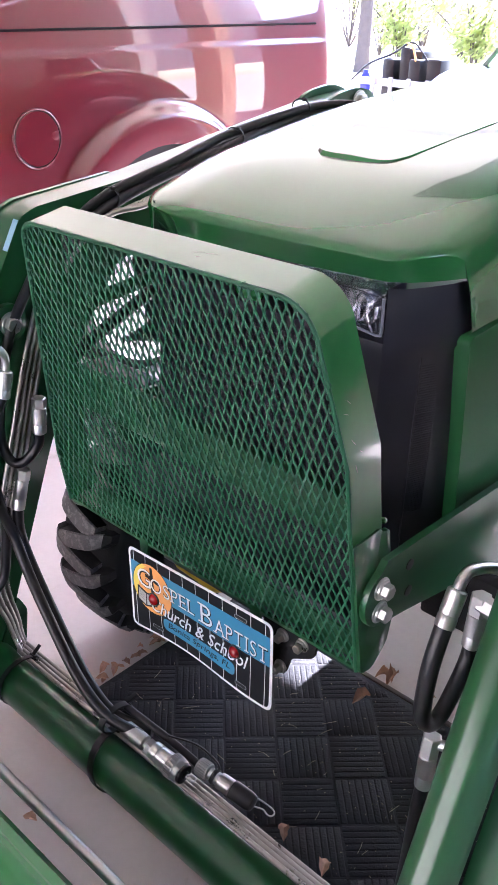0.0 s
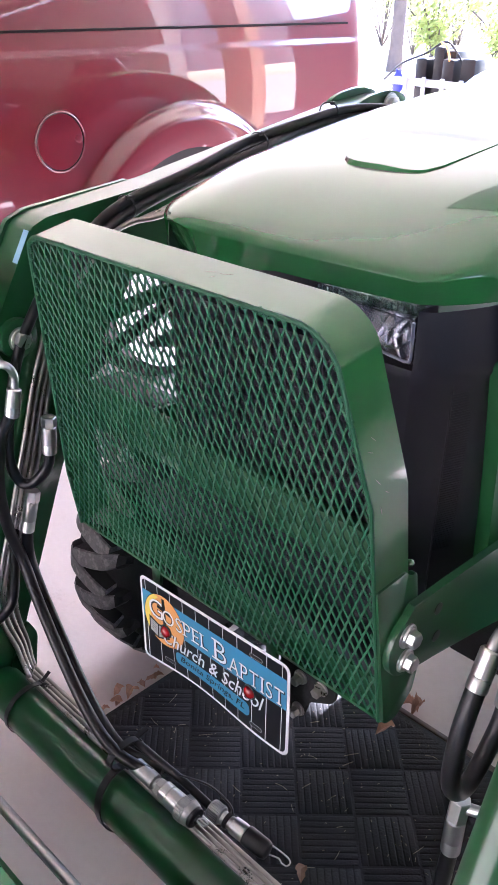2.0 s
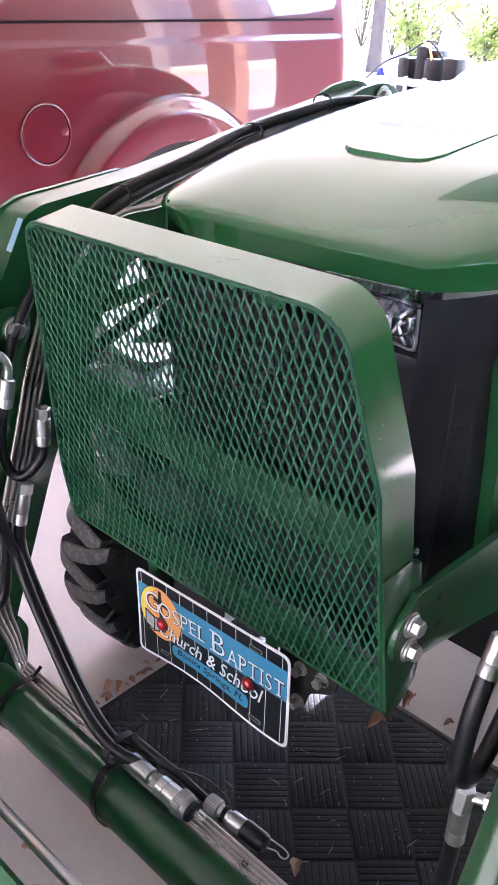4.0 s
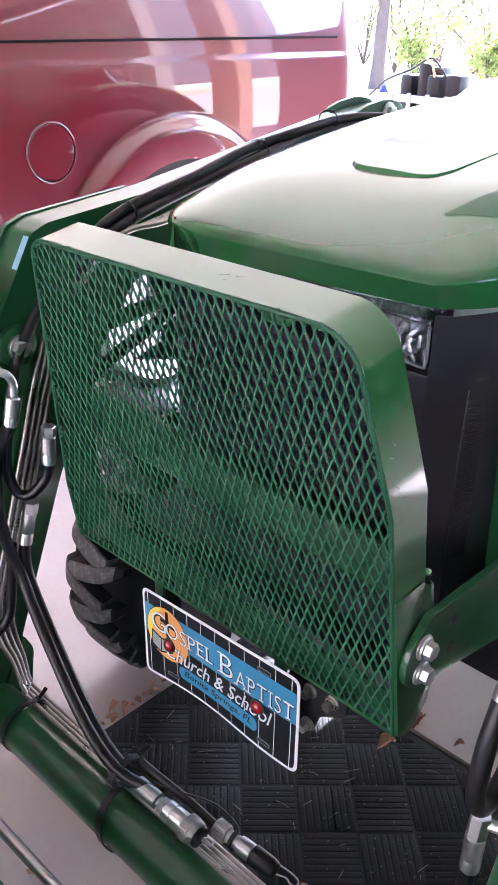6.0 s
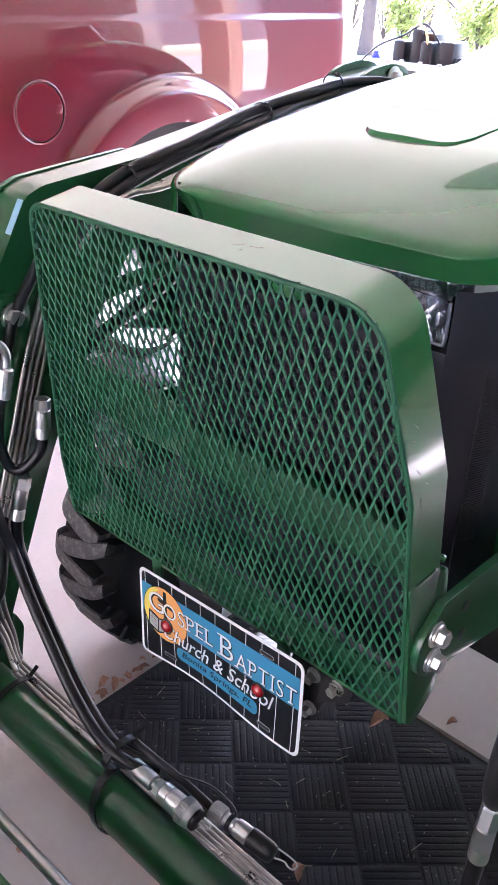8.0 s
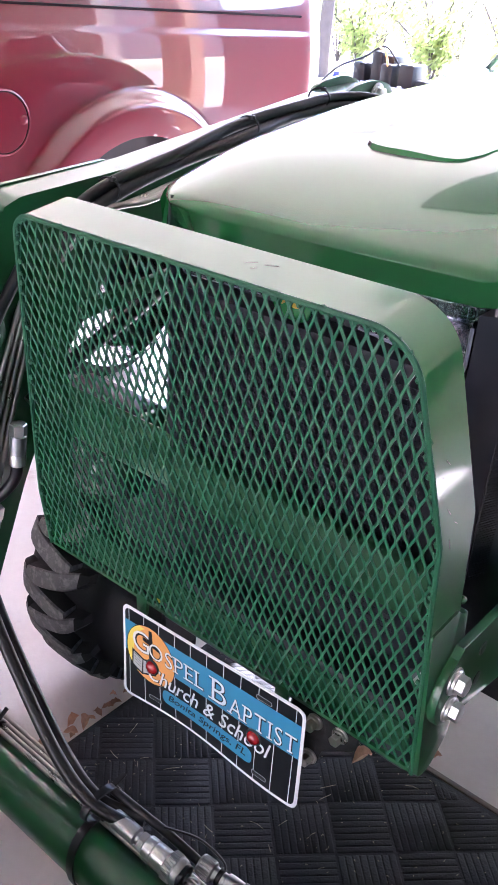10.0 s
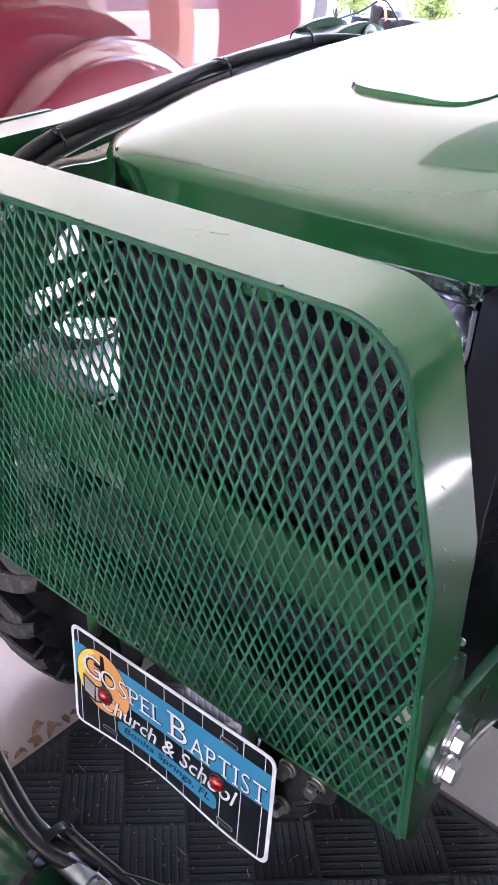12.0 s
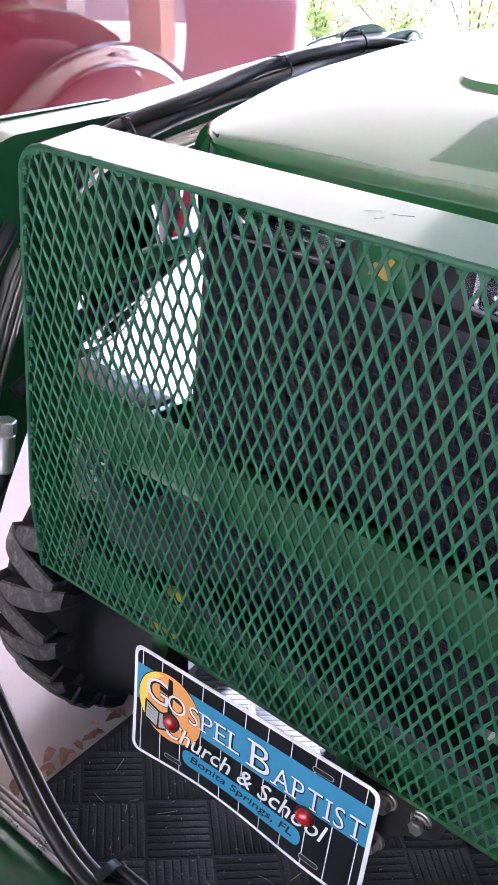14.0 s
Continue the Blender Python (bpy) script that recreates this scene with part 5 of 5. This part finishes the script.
# bucket behind the lower edge of the view: rod and curved back sheet
part("bucket_rod", bm_lathe([(0, 0.0085), (1.1, 0.0085)], (-0.62, -0.262, 0.315), (0.5, -0.262, 0.315), 20), STEEL, tractor, "bare steel bucket linkage rod")


def bucket():
    prof = [(-0.335, 0.40), (-0.345, 0.412), (-0.355, 0.405), (-0.37, 0.36), (-0.385, 0.22), (-0.42, 0.09), (-0.52, 0.02), (-0.9, 0.015)]
    bm = bmesh.new()
    rows = []
    for x in (-0.75, 0.62):
        rows.append([bm.verts.new((x, y, z)) for y, z in prof] + [bm.verts.new((x, y - 0.006, z - 0.007)) for y, z in reversed(prof)])
    n = len(rows[0])
    for k in range(n):
        bm.faces.new((rows[0][k], rows[0][(k + 1) % n], rows[1][(k + 1) % n], rows[1][k]))
    bm.faces.new(rows[0])
    bm.faces.new(rows[1][::-1])
    return bm


part("bucket", bucket(), RIM, tractor, "green loader bucket back", 30)


# ---- red pickup truck ----
truck = tagged(empty("pickup_truck", (-2.5, 1.2, 0)), "glossy red pickup truck with flared rear fender, reflecting the carport", "truck")
# made-up dark cabinet, there only to be reflected in the truck's side
cabinet = tagged(empty("storage_cabinet", (1.15, 3.26, 0)), "dark cabinet added out of view to darken the truck's reflection", "cabinet")
part("body", bm_box((0.66, 0.34, 0.94), (1.15, 3.275, 0.47), 0.008), BOARD, cabinet)
for k in range(2):
    leaf_x = 1.15 + (k - 0.5) * 0.33
    door = part("door", bm_box((0.31, 0.022, 0.86), (leaf_x, 3.094, 0.48), 0.004), BOARD, cabinet)
    part("handle", bm_pipe([(leaf_x - (k - 0.5) * 0.24, 3.085, 0.58), (leaf_x - (k - 0.5) * 0.24, 3.055, 0.59), (leaf_x - (k - 0.5) * 0.24, 3.055, 0.69), (leaf_x - (k - 0.5) * 0.24, 3.085, 0.70)], 0.006, 8), STEEL, door, "bright steel handle")

TX, AY, AZ, AR = -1.66, 1.44, 0.50, 0.40


def truck_x(y, z):
    """The bed side's outer face: crowned, leaning in above the crease, bulging round the wheel arch."""
    x = TX - 0.05 * ((z - 0.95) / 0.5) ** 2
    if z > 1.275:
        x -= 0.03 * (z - 1.275)
    c = max(0.0, min(1.0, (z - 1.200) / 0.018))
    x -= 0.0035 * c * c * (3 - 2 * c)
    d = math.hypot(y - AY, z - AZ)
    if z > 0.3:
        t = max(0.0, min(1.0, (0.545 - d) / 0.058))
        x += 0.050 * t * t * t * (t * (6 * t - 15) + 10) - 0.25 * max(0.0, 0.46 - d) ** 1.5
    if y > 2.33:
        x -= 1.5 * (y - 2.33) ** 2
    return x


def truck_side():
    bm = bmesh.new()
    ys = [-2.2 + 0.1 * k for k in range(28)] + [0.6 + 0.0095 * k for k in range(201)]
    zs = [0.36 + 0.0092 * k for k in range(122)]
    grid = [[bm.verts.new((truck_x(y, z), y, z)) for z in zs] for y in ys]
    for i in range(len(ys) - 1):
        for j in range(len(zs) - 1):
            yc, zc = (ys[i] + ys[i + 1]) / 2, (zs[j] + zs[j + 1]) / 2
            if math.hypot(yc - AY, zc - AZ) < AR:
                continue
            bm.faces.new((grid[i][j], grid[i + 1][j], grid[i + 1][j + 1], grid[i][j + 1]))
    # smooth the arch's rim onto its circle
    for v in bm.verts:
        d = math.hypot(v.co.y - AY, v.co.z - AZ)
        if AR - 0.012 < d < AR + 0.012 and any(len(e.link_faces) == 1 for e in v.link_edges):
            v.co.y, v.co.z = AY + (v.co.y - AY) * AR / d, AZ + (v.co.z - AZ) * AR / d
    loose = [v for v in bm.verts if not v.link_faces]
    bmesh.ops.delete(bm, geom=loose, context="VERTS")
    rim = [e for e in bm.edges if len(e.link_faces) == 1]
    out = bmesh.ops.extrude_edge_only(bm, edges=rim)
    for v in out["geom"]:
        if isinstance(v, bmesh.types.BMVert):
            v.co.x -= 0.05
    return bm


body = part("bed_side", truck_side(), RED, truck, "glossy red flared bed side", 40)
part("body_core", bm_box((1.50, 4.45, 0.75), (-2.56, 0.06, 1.04), 0.05), RED_MATT, truck, "red truck body")
part("wheel_well", bm_lathe([(0, AR + 0.02), (0.02, AR + 0.03), (0.35, AR + 0.03)], (TX - 0.06, AY, AZ), (TX - 1, AY, AZ), 40), TIE, truck, "dark wheel well")
part("trim_strip", bm_box((0.011, 4.5, 0.0075), (TX - 0.019, 0.06, 1.270), 0.003), TRIM, truck, "dark trim strip along the crease")
part("fuel_door", bm_lathe([(0, 0.083), (0.004, 0.083), (0.006, 0.081)], (TX - 0.004, 0.925, 0.963), (TX + 1, 0.925, 0.963), 56), RED, truck, "round red fuel door", 30)
part("fuel_door_gap", bm_pipe([(TX + 0.0005, 0.925 + 0.085 * math.cos(a), 0.963 + 0.085 * math.sin(a)) for a in (2 * math.pi * k / 48 for k in range(49))], 0.0016, 8, None, False), TRIM, truck)
part("fuel_door_rim", bm_pipe([(TX, 0.925 + 0.0885 * math.cos(a), 0.963 + 0.0885 * math.sin(a)) for a in (2 * math.pi * k / 48 for k in range(49))], 0.0030, 10, None, False), RED, truck, "rounded rim of the fuel door", 60)
part("finger_notch", bm_lathe([(0, 0.013), (0.003, 0.013), (0.004, 0.010)], (TX, 0.992, 0.968), (TX + 1, 0.992, 0.968), 20), RED, truck)
part("tail_lamp", bm_box((0.07, 0.05, 0.20), (TX - 0.085, 2.49, 1.01), 0.02), RED_CAP, truck, "red tail lamp")
part("tail_lamp_lens", bm_box((0.064, 0.045, 0.07), (TX - 0.084, 2.497, 0.90), 0.015), WHITE, truck, "clear reversing lens")
part("bumper", bm_box((1.7, 0.12, 0.16), (-2.55, 2.57, 0.62), 0.03), TIE, truck, "black rear bumper")
WX = TX - 0.055
road_tyre = part("road_tyre", bm_lathe([(0, 0.310), (0.01, 0.318), (0.03, 0.350), (0.05, 0.368), (0.07, 0.375), (0.19, 0.375), (0.22, 0.35), (0.23, 0.27)], (WX, AY, 0.375), (WX - 1, AY, 0.375), 48), TYRE, truck, "black road tyre", 40)
# oversized pale wheel with pale slots stands in for lit floor behind the mesh
wheel = part("alloy_wheel", bm_lathe([(0.004, 0.312), (0.0, 0.308), (0.010, 0.290), (0.024, 0.270), (0.022, 0.15), (0.010, 0.07), (0.008, 0.04)], (WX + 0.004, AY, 0.375), (WX - 1, AY, 0.375), 48), ALLOY, road_tyre, "silver alloy wheel, enlarged and pale to stand in for lit floor", 40)
for k in range(5):
    a = 2 * math.pi * k / 5 + 0.3
    m = in_yz(WX - 0.0165) @ Matrix.Translation((AY + 0.185 * math.cos(a), 0.375 + 0.185 * math.sin(a), 0)) @ Matrix.Rotation(a, 4, "Z")
    part("wheel_slot", bm_plate(rounded([(-0.04, -0.025), (0.04, -0.042), (0.04, 0.042), (-0.04, 0.025)], 0.015), 0.004, m), GREY, wheel)

# ---- dry leaves and litter on the floor ----
def leaf(at, size, turn, curl, seed):
    rng = random.Random(seed)
    bm = bmesh.new()
    n, left, mid, right = 9, [], [], []
    for k in range(n):
        f = k / (n - 1)
        w = 0.28 * math.sin(math.pi * f) ** 0.8 * (1 + 0.25 * rng.uniform(-1, 1))
        z = curl * (0.3 * math.sin(f * math.pi) + 0.25 * f * f)
        mid.append(bm.verts.new((f - 0.5, 0, z)))
        left.append(bm.verts.new((f - 0.5, w, z + curl * w * rng.uniform(0.6, 1.6))))
        right.append(bm.verts.new((f - 0.5, -w, z + curl * w * rng.uniform(0.3, 1.4))))
    for k in range(n - 1):
        bm.faces.new((mid[k], mid[k + 1], left[k + 1], left[k]))
        bm.faces.new((right[k], right[k + 1], mid[k + 1], mid[k]))
    bmesh.ops.remove_doubles(bm, verts=bm.verts, dist=1e-4)
    bm.transform(Matrix.Diagonal((size, size, size, 1)))
    ob = part("dry_leaf", bm, LEAF, None, "", 60)
    ob.matrix_world = Matrix.Translation(at) @ Matrix.Rotation(turn, 4, "Z")
    return tagged(ob, "curled dry brown leaf lying on the floor", "leaf", "fallen leaves")


MATZ = 0.0135
spots = [(-0.018, 0.514, MATZ, 0.046, 1.1, 0.9), (0.075, 0.140, MATZ, 0.034, 2.3, 0.8), (0.175, 0.135, MATZ, 0.034, 2.0, 0.8), (-0.030, 0.612, 0.001, 0.036, 0.4, 1.4), (-0.010, 0.620, 0.001, 0.040, 1.5, 1.5), (-0.022, 0.630, 0.001, 0.034, 2.5, 1.3),
         (-0.62, -0.02, 0.001, 0.036, 0.9, 0.6), (-0.30, -0.16, 0.001, 0.034, 0.3, 0.6), (-0.22, -0.2, 0.001, 0.03, 1.1, 0.6), (0.30, 0.78, 0.001, 0.04, 0.4, 0.8), (0.085, 0.635, 0.001, 0.026, 0.9, 0.9)]
rng = random.Random(5)
for k in range(17):
    spots.append((-0.487 - abs(rng.gauss(0, 0.012)), 0.10 + 0.016 * k + rng.uniform(-0.01, 0.01), 0.001, rng.uniform(0.016, 0.034), rng.uniform(0, 3), rng.uniform(0.4, 1.1)))
for k, (x, y, z, size, turn, curl) in enumerate(spots):
    leaf((x, y, z), size, turn, curl, k)


def litter():
    bm = bmesh.new()
    rng = random.Random(11)
    for _ in range(420):
        x, y = rng.uniform(-0.46, 0.43), rng.uniform(-0.005, 0.57)
        a, L = rng.uniform(0, math.pi), rng.uniform(0.002, 0.016) * (1 if rng.random() < 0.12 else 0.16)
        d = Vector((math.cos(a) * L, math.sin(a) * L, 0))
        p = Vector((x, y, MATZ))
        bm_pipe([p - d, p + Vector((0, 0, 0.001)) + d.orthogonal() * 0.1, p + d], 0.0005, 4, bm, False)
    return bm


chaff = part("pine_straw", litter(), material("straw", (0.42, 0.36, 0.27), 0.8), None, "", 0)
tagged(chaff, "thin bits of pine straw scattered on the mat", "straw", "", "stuff")


# ---- the yard beyond ----
def tree(x, y, h, r, seed, crown=1.0, lean=0.02):
    rng = random.Random(seed)
    root = tagged(empty("pine_tree", (x, y, -0.06)), "tall slim sunlit tree in the yard", "tree", "yard trees")
    pts = [(x + lean * h * f + rng.uniform(-0.05, 0.05) * f, y, -0.1 + h * f) for f in (0, 0.25, 0.5, 0.75, 1)]
    bm = bmesh.new()
    line = smooth_path(pts, 5)
    rings = []
    for i, q in enumerate(line):
        f = i / (len(line) - 1)
        rr = r * (1.15 - 0.85 * f) * (1.25 if i == 0 else 1)
        rings.append([bm.verts.new(q + Vector((rr * math.cos(a), rr * math.sin(a), 0))) for a in (2 * math.pi * k / 12 for k in range(12))])
    for p, q in zip(rings, rings[1:]):
        for k in range(12):
            bm.faces.new((p[k], p[(k + 1) % 12], q[(k + 1) % 12], q[k]))
    part("trunk", bm, BARK, root, "", 60)
    limbs, leaves = bmesh.new(), []
    faces = []
    for _ in range(int(16 * crown)):
        f = rng.uniform(0.22, 0.52)
        a = rng.uniform(0, 2 * math.pi)
        base = line[min(len(line) - 1, int(f * (len(line) - 1)))]
        L = rng.uniform(0.9, 2.2) * (1.3 - 0.6 * f)
        end = base + Vector((math.cos(a) * L, math.sin(a) * L, rng.uniform(-0.2, 0.7)))
        bm_pipe([base, (base + end) / 2 + Vector((0, 0, 0.1)), end], 0.03, 5, limbs, True, 3)
        for _ in range(int(90)):
            c = base.lerp(end, rng.uniform(0.35, 1.1)) + Vector((rng.gauss(0, 0.28), rng.gauss(0, 0.28), rng.gauss(0, 0.2)))
            s = rng.uniform(0.05, 0.12)
            n = Vector((rng.gauss(0, 1), rng.gauss(0, 1), rng.gauss(0, 1))).normalized()
            t = n.orthogonal().normalized()
            b = n.cross(t)
            k = len(leaves)
            leaves += [c - t * s, c + b * s * 0.45, c + t * s, c - b * s * 0.45]
            faces.append((k, k + 1, k + 2, k + 3))
    part("limb", limbs, BARK, root, "", 60)
    me = bpy.data.meshes.new("crown")
    me.from_pydata([v[:] for v in leaves], [], faces)
    place("crown", me, FOLIAGE, root, "", 0)


def shrub(x, y, h, w, seed, n=1500):
    rng = random.Random(seed)
    root = tagged(empty("shrub", (x, y, -0.06)), "sunlit yellow-green shrub in the yard", "shrub", "yard shrubs")
    stems = bmesh.new()
    leaves, faces = [], []
    for _ in range(14):
        a, lean = rng.uniform(0, 2 * math.pi), rng.uniform(0.1, 1.0)
        end = Vector((x + math.cos(a) * w * lean, y + math.sin(a) * w * lean, h * rng.uniform(0.6, 1.0)))
        mid = Vector((x, y, 0)).lerp(end, 0.5) + Vector((0, 0, 0.15))
        bm_pipe([(x, y, -0.1), mid, end], 0.015, 5, stems, True, 3)
        for _ in range(n // 14):
            f = rng.uniform(0.3, 1.1)
            c = Vector((x, y, 0)).lerp(end, f) + Vector((rng.gauss(0, 0.16), rng.gauss(0, 0.16), rng.gauss(0, 0.14)))
            s = rng.uniform(0.04, 0.10)
            nn = Vector((rng.gauss(0, 1), rng.gauss(0, 1), rng.gauss(0, 1))).normalized()
            t = nn.orthogonal().normalized()
            b = nn.cross(t)
            k = len(leaves)
            leaves += [c - t * s, c + b * s * 0.4, c + t * s, c - b * s * 0.4]
            faces.append((k, k + 1, k + 2, k + 3))
    part("stem", stems, BARK, root, "", 60)
    me = bpy.data.meshes.new("foliage")
    me.from_pydata([v[:] for v in leaves], [], faces)
    place("foliage", me, FOLIAGE, root, "", 0)


tree(-9.82, 14.0, 9.0, 0.115, 1, 0.8, 0.012)
tree(-11.1, 20.0, 10.0, 0.09, 2, 0.7, 0.0)
tree(-7.6, 20.0, 9.0, 0.12, 3, 0.9, 0.02)
tree(-15.5, 17.0, 9.0, 0.16, 5, 0.9)
tree(-4.5, 24.0, 11.0, 0.2, 6, 1.3)
tree(-16.0, 24.0, 11.0, 0.14, 7, 1.0)
for k, (x, y, h, w) in enumerate(((-11.2, 13.5, 1.9, 1.0), (-10.3, 16.0, 1.6, 1.0), (-8.0, 15.0, 1.5, 0.9), (-6.2, 14.5, 2.2, 1.1), (-5.2, 16.0, 2.0, 1.2), (-7.0, 18.5, 2.6, 1.4), (-3.2, 15.0, 2.2, 1.3), (-9.0, 21.0, 3.0, 1.8), (-13.0, 21.0, 3.0, 1.8), (-12.6, 14.8, 2.2, 1.2), (-13.5, 22.0, 4.2, 2.0), (-11.6, 23.0, 4.0, 2.0), (-9.6, 22.0, 3.6, 1.8), (-12.2, 18.0, 2.6, 1.4), (-9.2, 17.5, 2.2, 1.3), (-14.6, 20.0, 3.6, 1.8), (-10.6, 19.0, 2.4, 1.4))):
    shrub(x, y, h, w, 20 + k)


# cart with black boxes, white pickets and a blue jug standing outside
def yard_cart():
    root = tagged(empty("utility_cart", (-2.9, 5.0, -0.06)), "black utility cart with white slats and cables in the yard", "cart")
    part("bed", bm_box((1.0, 0.6, 0.06), (-2.95, 5.0, 0.52), 0.01), TIE, root)
    for x, w, z, h, y in ((-3.10, 0.10, 0.80, 0.30, 5.05), (-2.98, 0.09, 0.86, 0.34, 5.08), (-2.86, 0.10, 0.78, 0.36, 5.02), (-2.72, 0.12, 0.82, 0.30, 5.05), (-2.93, 0.16, 0.96, 0.10, 5.1), (-2.60, 0.10, 0.76, 0.24, 5.06)):
        part("box", bm_box((w, 0.20, h), (x, y, z), 0.02), TIE, root)
    part("rail", bm_box((0.85, 0.03, 0.05), (-2.86, 4.86, 0.80), 0.006), GREY, root)
    for k in range(5):
        part("slat", bm_box((0.030, 0.02, 0.34), (-3.14 + 0.15 * k, 4.84, 0.67), 0.005), GREY, root)
    part("jug", bm_lathe([(0, 0.03), (0.02, 0.04), (0.10, 0.04), (0.13, 0.02), (0.15, 0.02)], (-3.25, 4.9, 0.72), (-3.27, 4.9, 2), 16), BLUE, root)
    part("cable", bm_pipe([(-3.45, 5, 0.78), (-3.3, 5, 0.90), (-3.1, 5, 0.98), (-2.95, 5, 1.06), (-2.85, 5, 1.0), (-2.72, 5, 0.84)], 0.007, 8), TIE, root)
    part("cable", bm_pipe([(-2.95, 4.95, 1.06), (-2.88, 4.93, 1.02), (-2.83, 4.93, 0.86)], 0.008, 8), PLATE_ORANGE, root)
    for x in (-3.3, -2.6):
        part("wheel", bm_lathe([(0, 0.16), (0.015, 0.2), (0.07, 0.2), (0.085, 0.16)], (x, 4.7, 0.14), (x, 5.7, 0.14), 28), TYRE, root)
    return root


yard_cart()
